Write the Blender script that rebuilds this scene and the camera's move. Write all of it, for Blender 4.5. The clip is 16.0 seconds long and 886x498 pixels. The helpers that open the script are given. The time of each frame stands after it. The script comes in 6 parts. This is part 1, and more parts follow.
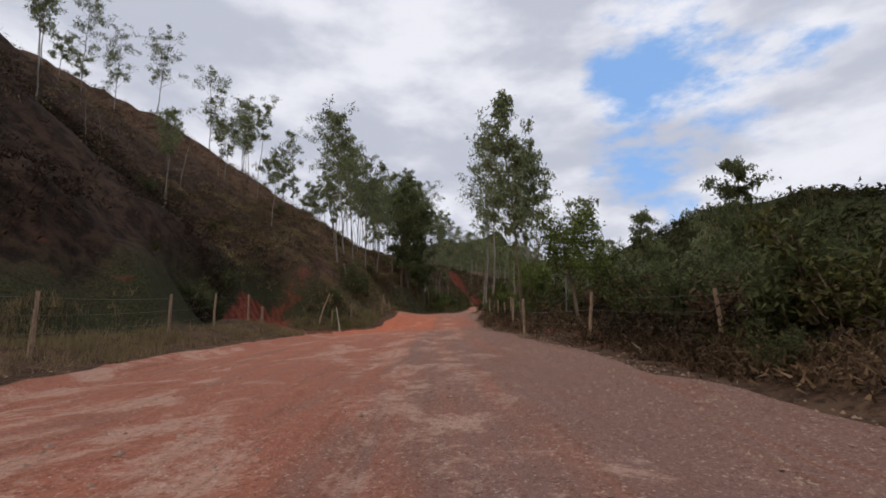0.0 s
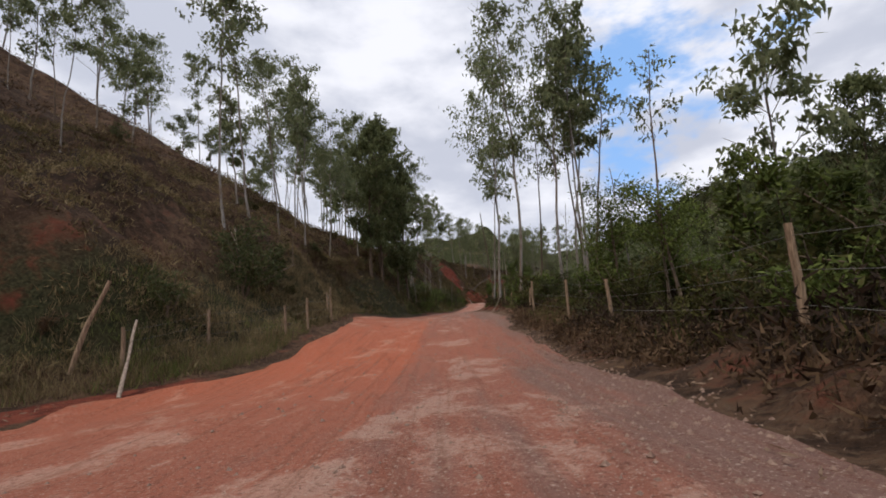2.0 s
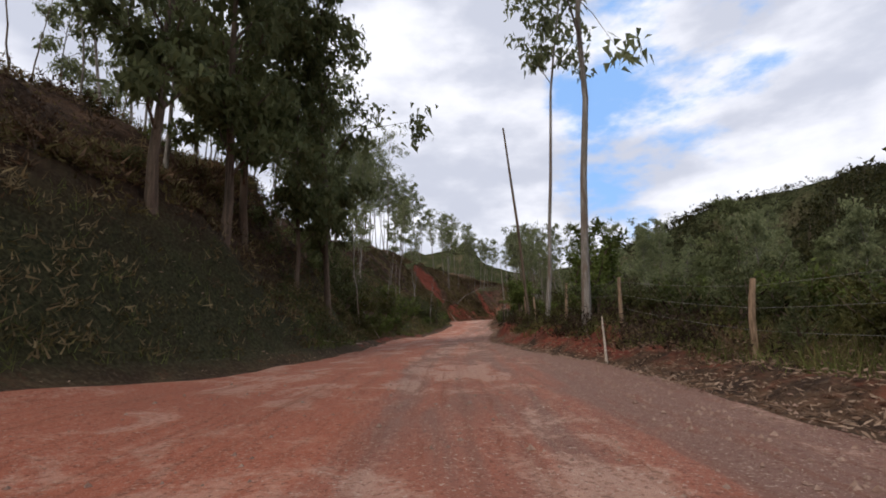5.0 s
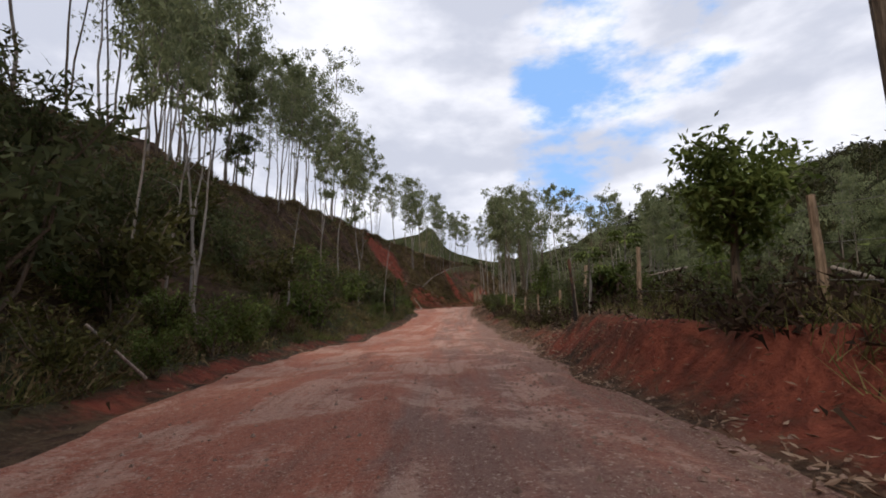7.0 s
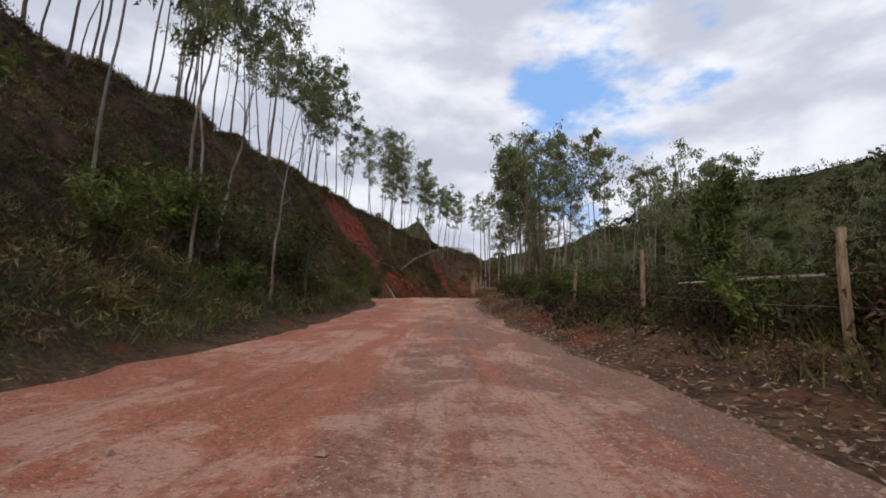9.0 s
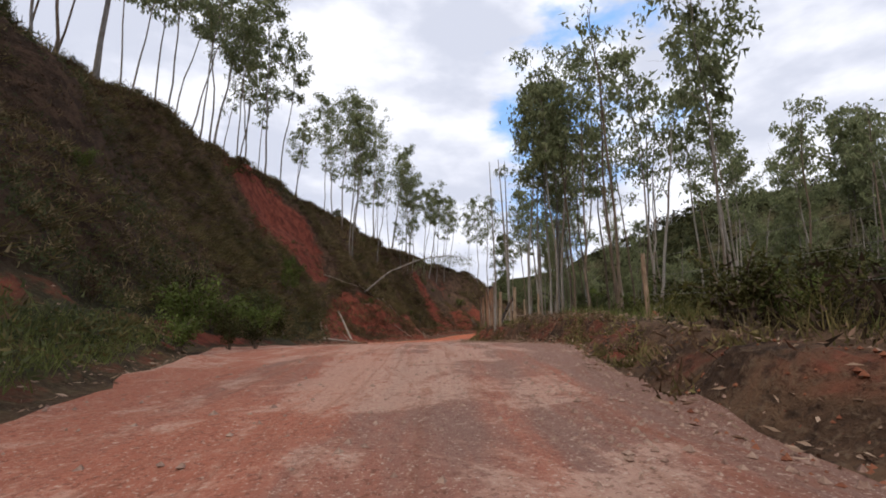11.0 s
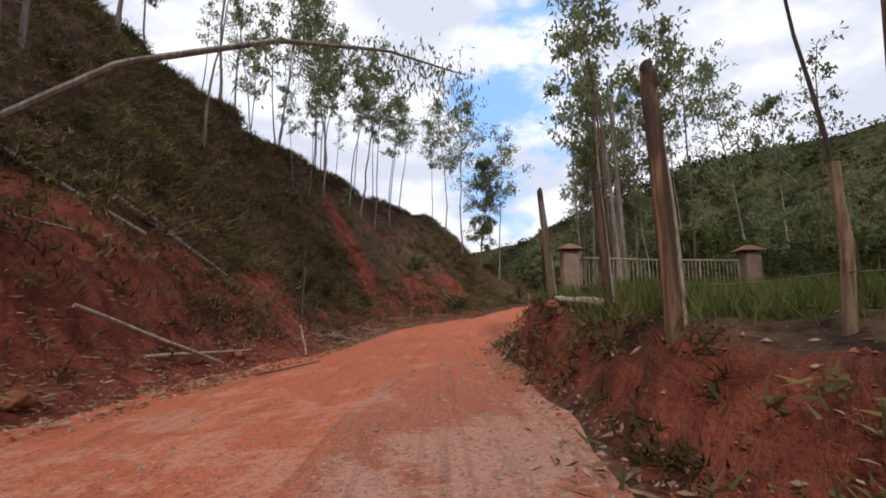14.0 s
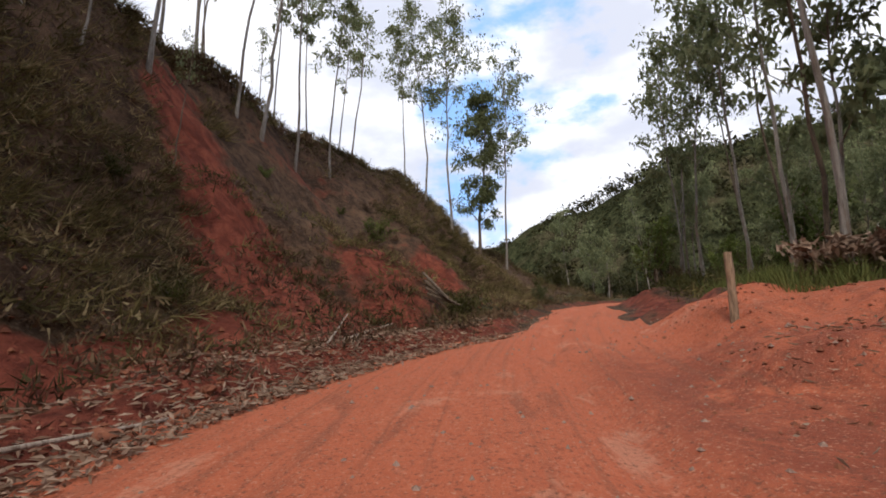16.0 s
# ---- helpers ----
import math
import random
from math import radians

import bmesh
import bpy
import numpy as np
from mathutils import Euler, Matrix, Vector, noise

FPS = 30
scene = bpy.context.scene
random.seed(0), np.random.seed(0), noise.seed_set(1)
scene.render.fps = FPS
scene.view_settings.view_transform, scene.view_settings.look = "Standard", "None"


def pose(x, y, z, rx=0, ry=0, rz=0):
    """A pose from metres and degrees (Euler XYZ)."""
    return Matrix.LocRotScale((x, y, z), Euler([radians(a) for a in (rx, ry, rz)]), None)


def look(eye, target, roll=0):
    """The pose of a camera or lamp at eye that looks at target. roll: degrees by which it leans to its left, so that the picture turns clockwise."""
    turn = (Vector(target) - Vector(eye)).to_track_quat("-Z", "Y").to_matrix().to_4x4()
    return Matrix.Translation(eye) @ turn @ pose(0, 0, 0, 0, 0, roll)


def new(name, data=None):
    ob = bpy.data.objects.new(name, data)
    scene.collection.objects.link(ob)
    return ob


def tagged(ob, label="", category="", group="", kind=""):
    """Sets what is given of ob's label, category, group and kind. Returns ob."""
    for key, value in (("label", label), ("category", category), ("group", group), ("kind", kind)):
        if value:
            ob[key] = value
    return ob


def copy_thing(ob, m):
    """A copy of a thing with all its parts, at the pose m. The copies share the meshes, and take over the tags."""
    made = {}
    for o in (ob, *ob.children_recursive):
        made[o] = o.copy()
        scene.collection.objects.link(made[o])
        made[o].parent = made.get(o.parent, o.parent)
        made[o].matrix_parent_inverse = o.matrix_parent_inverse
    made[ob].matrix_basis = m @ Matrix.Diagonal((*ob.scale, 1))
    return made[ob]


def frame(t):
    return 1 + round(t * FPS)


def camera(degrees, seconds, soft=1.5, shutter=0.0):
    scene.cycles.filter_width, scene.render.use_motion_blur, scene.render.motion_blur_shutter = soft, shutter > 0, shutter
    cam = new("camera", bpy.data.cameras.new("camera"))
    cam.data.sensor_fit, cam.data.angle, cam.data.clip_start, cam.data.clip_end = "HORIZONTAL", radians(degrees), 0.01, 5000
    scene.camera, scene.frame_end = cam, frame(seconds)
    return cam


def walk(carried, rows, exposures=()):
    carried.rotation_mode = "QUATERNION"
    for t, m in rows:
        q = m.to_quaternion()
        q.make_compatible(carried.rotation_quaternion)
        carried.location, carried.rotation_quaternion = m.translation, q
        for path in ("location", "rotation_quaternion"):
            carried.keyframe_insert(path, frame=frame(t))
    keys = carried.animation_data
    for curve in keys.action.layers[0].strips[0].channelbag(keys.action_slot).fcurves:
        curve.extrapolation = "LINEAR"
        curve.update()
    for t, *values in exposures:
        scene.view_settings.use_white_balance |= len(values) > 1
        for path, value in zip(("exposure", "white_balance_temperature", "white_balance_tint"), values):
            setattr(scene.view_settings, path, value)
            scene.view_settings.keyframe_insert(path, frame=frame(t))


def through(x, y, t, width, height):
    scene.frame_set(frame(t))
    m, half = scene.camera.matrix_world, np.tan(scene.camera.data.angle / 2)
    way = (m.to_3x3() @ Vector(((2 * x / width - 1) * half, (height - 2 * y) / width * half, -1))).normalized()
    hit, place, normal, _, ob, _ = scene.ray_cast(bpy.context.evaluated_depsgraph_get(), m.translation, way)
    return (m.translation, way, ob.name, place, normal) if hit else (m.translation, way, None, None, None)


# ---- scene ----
cam = camera(88.4, 16.0, soft=1.8)
# seconds, x, y, z, yaw, pitch, lean
ROWS = [
    (0, -0.110, -0.167, 1.303, 0.25, 7.03, 0.14),
    (0.5, -0.465, 6.558, 1.225, 0.88, 7.80, 1.92),
    (1, -0.735, 13.200, 1.094, 0.87, 8.26, 3.60),
    (1.5, -0.753, 19.273, 1.199, -0.06, 7.44, 3.84),
    (2, -0.430, 24.984, 1.077, -0.82, 6.88, 3.45),
    (2.5, -0.342, 30.786, 0.834, -1.77, 6.58, 1.34),
    (3, -0.196, 36.456, 0.612, -1.80, 7.93, -0.23),
    (3.5, -0.229, 42.031, 0.603, -1.62, 9.68, 2.09),
    (4, -0.055, 47.900, 1.113, -2.32, 9.98, 2.15),
    (6.5, 1.422, 77.437, 1.144, -7.13, 6.48, 0.70),
    (7, 2.109, 83.802, 1.142, -8.50, 7.05, 0.84),
    (7.5, 3.080, 90.042, 0.880, -9.75, 8.82, -0.96),
    (8, 4.130, 96.268, 0.851, -10.13, 8.96, -2.54),
    (8.5, 5.047, 102.519, 0.626, -10.32, 7.64, -2.68),
    (9, 6.086, 108.947, 0.440, -10.47, 6.67, -2.48),
    (11.5, 11.643, 141.064, 1.640, -12.41, 10.84, -1.02),
    (12, 12.931, 147.720, 2.093, -12.21, 8.59, -0.53),
    (12.5, 14.232, 153.904, 1.973, -12.79, 7.24, 0.28),
    (13, 15.722, 160.042, 1.767, -14.36, 6.73, 1.02),
    (13.5, 17.197, 165.842, 1.723, -17.13, 7.61, 1.21),
    (14, 18.952, 170.990, 1.695, -18.21, 7.86, -0.45),
    (14.5, 20.282, 176.375, 1.672, -18.27, 8.93, -1.46),
    (15, 21.995, 181.513, 1.697, -18.96, 9.22, -1.05),
    (15.5, 23.748, 186.307, 1.763, -19.49, 9.12, -0.84),
    (16, 25.156, 190.437, 1.796, -20.82, 8.75, 1.07),
]
walk(cam, [(t, pose(x, y, z, 90 + pitch, lean, yaw)) for t, x, y, z, yaw, pitch, lean in ROWS],
     ((0, 0.08), (0.6, 0.1), (1.5, 0.2), (3, 0.32), (4, 0.34), (6.5, 0.36), (7.5, 0.32), (8.3, 0.14), (9, 0.22), (11.5, 0.52), (12.5, 0.54), (15, 0.62), (16, 0.66)))

# ---- light ----
SUN_AZ, SUN_EL = 215.0, 48.0          # degrees from +y to the right, and above the horizon: behind and to the left, behind cloud
world = bpy.data.worlds.new("sky")
scene.world = world
world.use_nodes = True
wt = world.node_tree
wt.nodes.clear()


def node(tree, kind, **values):
    n = tree.nodes.new(kind)
    for key, value in values.items():
        if key.startswith("i_"):
            n.inputs[key[2:].replace("_", " ")].default_value = value
        elif key.startswith("n"):
            n.inputs[int(key[1:])].default_value = value
    return n


def math_node(tree, operation, a, b=0.0, clamp=False):
    n = tree.nodes.new("ShaderNodeMath")
    n.operation, n.use_clamp = operation, clamp
    for i, v in enumerate((a, b)):
        if isinstance(v, (int, float)):
            n.inputs[i].default_value = v
        else:
            tree.links.new(v, n.inputs[i])
    return n.outputs[0]


def mix_node(tree, fac, a, b, blend="MIX"):
    n = tree.nodes.new("ShaderNodeMix")
    n.data_type, n.blend_type = "RGBA", blend
    for i, v in ((0, fac), (6, a), (7, b)):
        if isinstance(v, (int, float)):
            n.inputs[i].default_value = v
        elif isinstance(v, tuple):
            n.inputs[i].default_value = (*v, 1) if len(v) == 3 else v
        else:
            tree.links.new(v, n.inputs[i])
    return n.outputs[2]


def noise_node(tree, vector, scale, detail=4.0, rough=0.55, distortion=0.0):
    n = tree.nodes.new("ShaderNodeTexNoise")
    n.inputs["Scale"].default_value, n.inputs["Detail"].default_value = scale, detail
    n.inputs["Roughness"].default_value, n.inputs["Distortion"].default_value = rough, distortion
    if vector is not None:
        tree.links.new(vector, n.inputs["Vector"])
    return n.outputs["Fac"]


def step_node(tree, value, low, high, to_low=0.0, to_high=1.0):
    n = tree.nodes.new("ShaderNodeMapRange")
    n.interpolation_type = "SMOOTHSTEP"
    tree.links.new(value, n.inputs[0])
    for i, v in enumerate((low, high, to_low, to_high)):
        n.inputs[i + 1].default_value = v
    return n.outputs[0]


def aim(azimuth, elevation):
    a, e = radians(azimuth), radians(elevation)
    return Vector((math.sin(a) * math.cos(e), math.cos(a) * math.cos(e), math.sin(e)))


def build_sky():
    sky = wt.nodes.new("ShaderNodeTexSky")
    sky.sky_type, sky.sun_disc = "NISHITA", False
    sky.sun_elevation, sky.sun_rotation = radians(SUN_EL), radians(SUN_AZ)
    way = wt.nodes.new("ShaderNodeTexCoord").outputs["Generated"]
    # cloud cover: thick everywhere but for a ragged clear patch ahead and to the right
    flat = wt.nodes.new("ShaderNodeMapping")
    flat.inputs["Scale"].default_value = (1, 1, 2.2)
    flat.inputs["Location"].default_value = (0.35, 0.1, 0.2)
    wt.links.new(way, flat.inputs["Vector"])
    big = noise_node(wt, flat.outputs[0], 5.2, 7, 0.55, 0.0)
    fine = noise_node(wt, flat.outputs[0], 14.0, 6, 0.6, 0.0)

    def near(azimuth, elevation, inner, outer):
        d = wt.nodes.new("ShaderNodeVectorMath")
        d.operation = "DOT_PRODUCT"
        wt.links.new(way, d.inputs[0])
        d.inputs[1].default_value = aim(azimuth, elevation)
        return step_node(wt, d.outputs["Value"], math.cos(radians(outer)), math.cos(radians(inner)))

    gap = math_node(wt, "MAXIMUM", near(31, 27, 4, 17), near(24, 15, 1, 10))
    gap = math_node(wt, "MAXIMUM", gap, near(150, 40, 5, 30))
    thick = math_node(wt, "ADD", math_node(wt, "MULTIPLY", big, 0.75), math_node(wt, "MULTIPLY", fine, 0.25))
    thick = math_node(wt, "SUBTRACT", math_node(wt, "ADD", thick, 0.22), math_node(wt, "MULTIPLY", gap, 0.26))
    cover = step_node(wt, thick, 0.40, 0.58)
    shade = noise_node(wt, flat.outputs[0], 3.6, 7, 0.52, 0.0)
    white = mix_node(wt, step_node(wt, shade, 0.38, 0.62), (5.9, 6.2, 7.3), (9.4, 9.5, 10.3))
    blue = mix_node(wt, 0.7, sky.outputs[0], (3.4, 6.2, 11.5))
    colour = mix_node(wt, cover, blue, white)
    back = node(wt, "ShaderNodeBackground", i_Strength=0.085)
    out = wt.nodes.new("ShaderNodeOutputWorld")
    wt.links.new(colour, back.inputs["Color"])
    wt.links.new(back.outputs[0], out.inputs["Surface"])


build_sky()
sun_data = bpy.data.lights.new("sun", "SUN")
sun_data.energy, sun_data.angle, sun_data.color = 1.5, radians(12), (1.0, 0.94, 0.86)
sun = new("sun", sun_data)
sun.matrix_world = look((0, 0, 80), Vector((0, 0, 80)) - aim(SUN_AZ, SUN_EL))

# ---- the lie of the land ----
# the road's line: distance along it, its heading in degrees to the right of +y
HEADING = ((-60, -1), (0, -1.2), (30, 0.3), (60, 3), (85, 7.5), (105, 9), (130, 9.8), (150, 11.5), (165, 15), (180, 17.8), (193, 20), (205, 35), (220, 51), (240, 66), (262, 78), (330, 84))
LEVEL = ((-60, 0.3), (0, 0.05), (13, -0.12), (20, -0.1), (26, -0.22), (31, -0.42), (37, -0.6), (42, -0.55), (48, -0.16), (54, 0.0), (60, -0.02), (77, -0.1), (84, -0.13), (90, -0.28), (96, -0.34), (103, -0.46), (109, -0.64), (116, -0.66), (125, -0.4), (141, 0.37), (148, 0.8), (154, 0.7), (160, 0.54), (166, 0.46), (180, 0.42), (190, 0.52), (194, 0.56), (198, 0.72), (203, 1.05), (208, 1.4), (214, 1.85), (220, 2.25), (230, 2.7), (240, 3.0), (330, 5.0))
# cross fall of the land: along the road, rise to the right
BANK = ((-60, 0.022), (40, 0.022), (48, 0.0), (66, 0.0), (78, 0.02), (112, 0.018), (138, 0.034), (200, 0.035), (330, 0.03))
DS = 0.25
LINE_S = np.arange(-60, 330, DS)
_h = np.radians(np.interp(LINE_S, *zip(*HEADING)))
LINE_X = np.cumsum(np.sin(_h)) * DS
LINE_Y = np.cumsum(np.cos(_h)) * DS
LINE_X -= np.interp(0, LINE_S, LINE_X)
LINE_Y -= np.interp(0, LINE_S, LINE_Y)


def keyed(s, keys, column=1):
    k = np.array(keys, float)
    return np.interp(s, k[:, 0], k[:, column])


def place(s, u):
    """World x, y of a point s metres along the road and u metres to the right of its line."""
    h = np.radians(np.interp(s, *zip(*HEADING)))
    return np.interp(s, LINE_S, LINE_X) + u * np.cos(h), np.interp(s, LINE_S, LINE_Y) - u * np.sin(h)


_grid = np.random.RandomState(5).rand(256, 256)


def value_noise(x, y):
    x, y = np.asarray(x, float), np.asarray(y, float)
    i, j = np.floor(x).astype(int), np.floor(y).astype(int)
    fx, fy = x - i, y - j
    fx, fy = fx * fx * (3 - 2 * fx), fy * fy * (3 - 2 * fy)
    g = lambda a, b: _grid[a % 256, b % 256]  # noqa: E731
    return (g(i, j) * (1 - fx) + g(i + 1, j) * fx) * (1 - fy) + (g(i, j + 1) * (1 - fx) + g(i + 1, j + 1) * fx) * fy


def rough(x, y, scale, octaves=4, fall=0.5):
    """Noise about zero, of about one either way, whose largest waves are scale metres long."""
    total, amp, norm = 0, 1.0, 0.0
    for o in range(octaves):
        total = total + amp * (value_noise(np.asarray(x) / scale * 2**o + 17 * o, np.asarray(y) / scale * 2**o + 31 * o) - 0.5) * 2
        norm += amp
        amp *= fall
    return total / norm * 1.6


def ramp(v, low, high):
    span = np.asarray(high, float) - low
    t = np.clip((np.asarray(v) - low) / np.where(np.abs(span) < 1e-6, 1e-6, span), 0, 1)
    return t * t * (3 - 2 * t)


# the hillside: along the road, road's edge, foot of the bank, rise to it, top of the bank (out, up), slope above
LEFT = (
    (-60, 9, 14, 0.9, 15.6, 4.4, 1.09), (8, 9, 13.8, 0.9, 15.6, 4.4, 1.09), (16, 9.2, 13.2, 0.8, 15.4, 4.4, 1.12), (21, 8.8, 12.5, 0.72, 15.25, 4.3, 1.1),
    (27, 8.3, 13.6, 0.63, 16.2, 4.3, 1.09), (33, 8.6, 13.6, 0.52, 16.2, 4.7, 0.96), (36, 8.8, 13.6, 0.5, 16.2, 5, 0.9), (39, 6.9, 9.59, 0.5, 13.88, 5.4, 0.85),
    (42, 6.1, 8.45, 0.5, 13.5, 5.6, 0.79), (45, 5.8, 8.31, 0.5, 13.12, 5.8, 0.71), (48, 5.6, 8.73, 0.47, 13.07, 5.5, 0.67), (52, 5.9, 9, 0.4, 13.2, 5.3, 0.73),
    (60, 7.2, 8.8, 0.4, 12.6, 4.9, 0.65), (68, 6.2, 7, 0.4, 10.6, 5.2, 0.8), (75, 4.9, 5.8, 0.4, 9.6, 6.9, 0.65), (80, 4.5, 5.5, 0.4, 11.23, 9.2, 0.57),
    (84, 4.5, 5.58, 0.4, 11.5, 10.5, 0.49), (88, 5.1, 6.15, 0.4, 15.5, 11.2, 0.47), (93, 5.5, 6.55, 0.38, 18, 11, 0.42), (100, 5.9, 6.75, 0.33, 20, 11, 0.38),
    (107, 5.3, 6.18, 0.3, 20.4, 12.3, 0.35), (112, 5.1, 6.12, 0.3, 20.7, 13, 0.33), (117, 5.3, 6.44, 0.32, 21, 13, 0.32), (122, 4.8, 6.04, 0.37, 21, 14.6, 0.31),
    (129, 4.5, 5.71, 0.37, 21, 14.2, 0.3), (138, 4.1, 5.1, 0.3, 21, 15.1, 0.28), (142, 5, 5.9, 0.3, 21, 15.2, 0.26), (149, 6.9, 7.63, 0.3, 21, 15, 0.26),
    (156, 6.8, 7.5, 0.3, 20.6, 15.2, 0.25), (162, 8.3, 9.2, 0.3, 20.2, 16.1, 0.25), (165, 6.9, 8.4, 0.3, 20, 16.3, 0.25), (168, 7.1, 8.6, 0.3, 19.8, 16.2, 0.25),
    (171, 7.0, 8.5, 0.3, 19.6, 16.6, 0.255), (174, 6.1, 7.9, 0.35, 19.4, 17, 0.26), (179, 5.2, 6, 0.4, 19, 17.1, 0.23), (183, 4.8, 5.59, 0.4, 18, 17, 0.22), (187, 4.1, 4.84, 0.4, 17, 15.3, 0.22),
    (190, 4.2, 4.9, 0.4, 16.2, 15.8, 0.22), (195, 4.2, 4.96, 0.4, 15, 14.9, 0.21), (198, 4.1, 4.9, 0.4, 14.4, 14.33, 0.2), (203, 2.6, 3.4, 0.4, 13.6, 14.1, 0.21),
    (206, 0.8, 1.7, 0.4, 14.2, 13.7, 0.21), (208, 0.3, 1.2, 0.4, 14.6, 13.4, 0.22), (214, 0.4, 1.3, 0.4, 15.4, 12.75, 0.21), (222, 1.2, 2.1, 0.4, 15, 12.1, 0.15), (230, 2.4, 3.2, 0.4, 13.4, 6.9, 0.15),
    (240, 3.4, 4.2, 0.4, 11, 2.2, 0.15), (252, 4, 5, 0.4, 11, -1.0, 0.1), (330, 4.6, 5.4, 0.4, 11, -4, 0.1),
)
# the valley side: along the road, road's edge, height of the earth bank, its width, far edge of the shelf, drop beyond
RIGHT = (
    (-60, 4.2, 0.35, 2.5, 11, 4), (13, 4.2, 0.41, 2.47, 11, 4), (17, 3.6, 0.43, 2.36, 11, 4), (22, 3.2, 0.46, 2.22, 11, 4),
    (28, 2.6, 0.49, 2.06, 11, 4), (32, 3, 0.51, 2, 11, 4), (39, 3, 0.54, 2.11, 11.22, 4), (43, 3.4, 0.52, 2.33, 11.67, 4),
    (47, 2.9, 0.49, 2.5, 12, 4), (53, 3.6, 0.4, 2.5, 12, 4), (62, 4, 0.4, 2, 11, 4), (70, 3.8, 0.62, 2.18, 11.44, 3.56),
    (80, 2.2, 0.9, 2.4, 12, 3), (84, 1.85, 0.9, 2.4, 12, 3), (88, 2.1, 0.9, 2.4, 12, 3), (94, 2.2, 1.1, 1.1, 12, 3),
    (97, 2.3, 1.12, 0.9, 12, 3), (101, 2.7, 0.8, 1.5, 12, 3), (105, 2.4, 0.68, 1.8, 12, 3), (110, 2.8, 0.63, 1.8, 12, 3), (116, 2.9, 0.6, 1.8, 12, 3),
    (121, 2.6, 0.6, 1.8, 12, 3), (132, 2, 0.6, 1.47, 12.56, 3), (141, 2.4, 0.61, 1.15, 13, 3), (147, 3.4, 0.69, 0.85, 13, 3),
    (150, 3, 0.74, 0.75, 13, 3), (155, 2.7, 0.83, 0.62, 13, 3), (160, 2.4, 0.88, 0.57, 13.67, 2.67), (164, 2.2, 0.92, 0.75, 14.33, 2.33),
    (168, 1.75, 0.95, 0.8, 15, 2), (172, 1.45, 0.98, 0.85, 17, 1.33), (180, 1.5, 1.08, 0.85, 19.2, 0.4), (184, 1.6, 1.2, 0.6, 20, 0),
    (187.5, 1.6, 1.0, 1.6, 22, 0), (191, 2.2, 0.85, 3.2, 22, 0), (194, 2.4, 0.85, 4.5, 22, 0), (197, 2.6, 1.0, 4, 22, 0),
    (202, 2.6, 1.1, 2.8, 24, -0.5), (206, 3, 1.0, 3.2, 24, 0), (214, 3, 0.6, 2.5, 24, 0.5), (219, 1.9, 0.6, 2.5, 24, 0.5),
    (226, 1.6, 0.7, 3, 24, 0.5), (240, 2.2, 0.8, 4, 24, 1), (330, 5, 1, 5, 24, 2),
)
# the far side of the valley: x, y, reach across, reach along, height
HILLS = ((40, 520, 130, 90, 42), (-140, 330, 90, 160, 50), (300, 60, 120, 160, 45))

# how hollow the bank is: along the road, power of its rise
HOLLOW = ((-60, 0.9), (70, 0.9), (85, 1.1), (108, 1.3), (165, 1.3), (172, 1.42), (177, 1.2), (180, 1.05), (187, 1.1), (193, 1.2), (198, 1.5), (203, 1.8), (216, 1.8), (230, 1.3), (330, 1.0))
# the ridge across the valley: y, x of its crest, height
RIDGE = ((-200, 131, 24), (60, 128, 24), (120, 122, 27), (180, 153, 39), (250, 207, 63), (330, 186, 65), (430, 185, 49), (800, 178, 50))


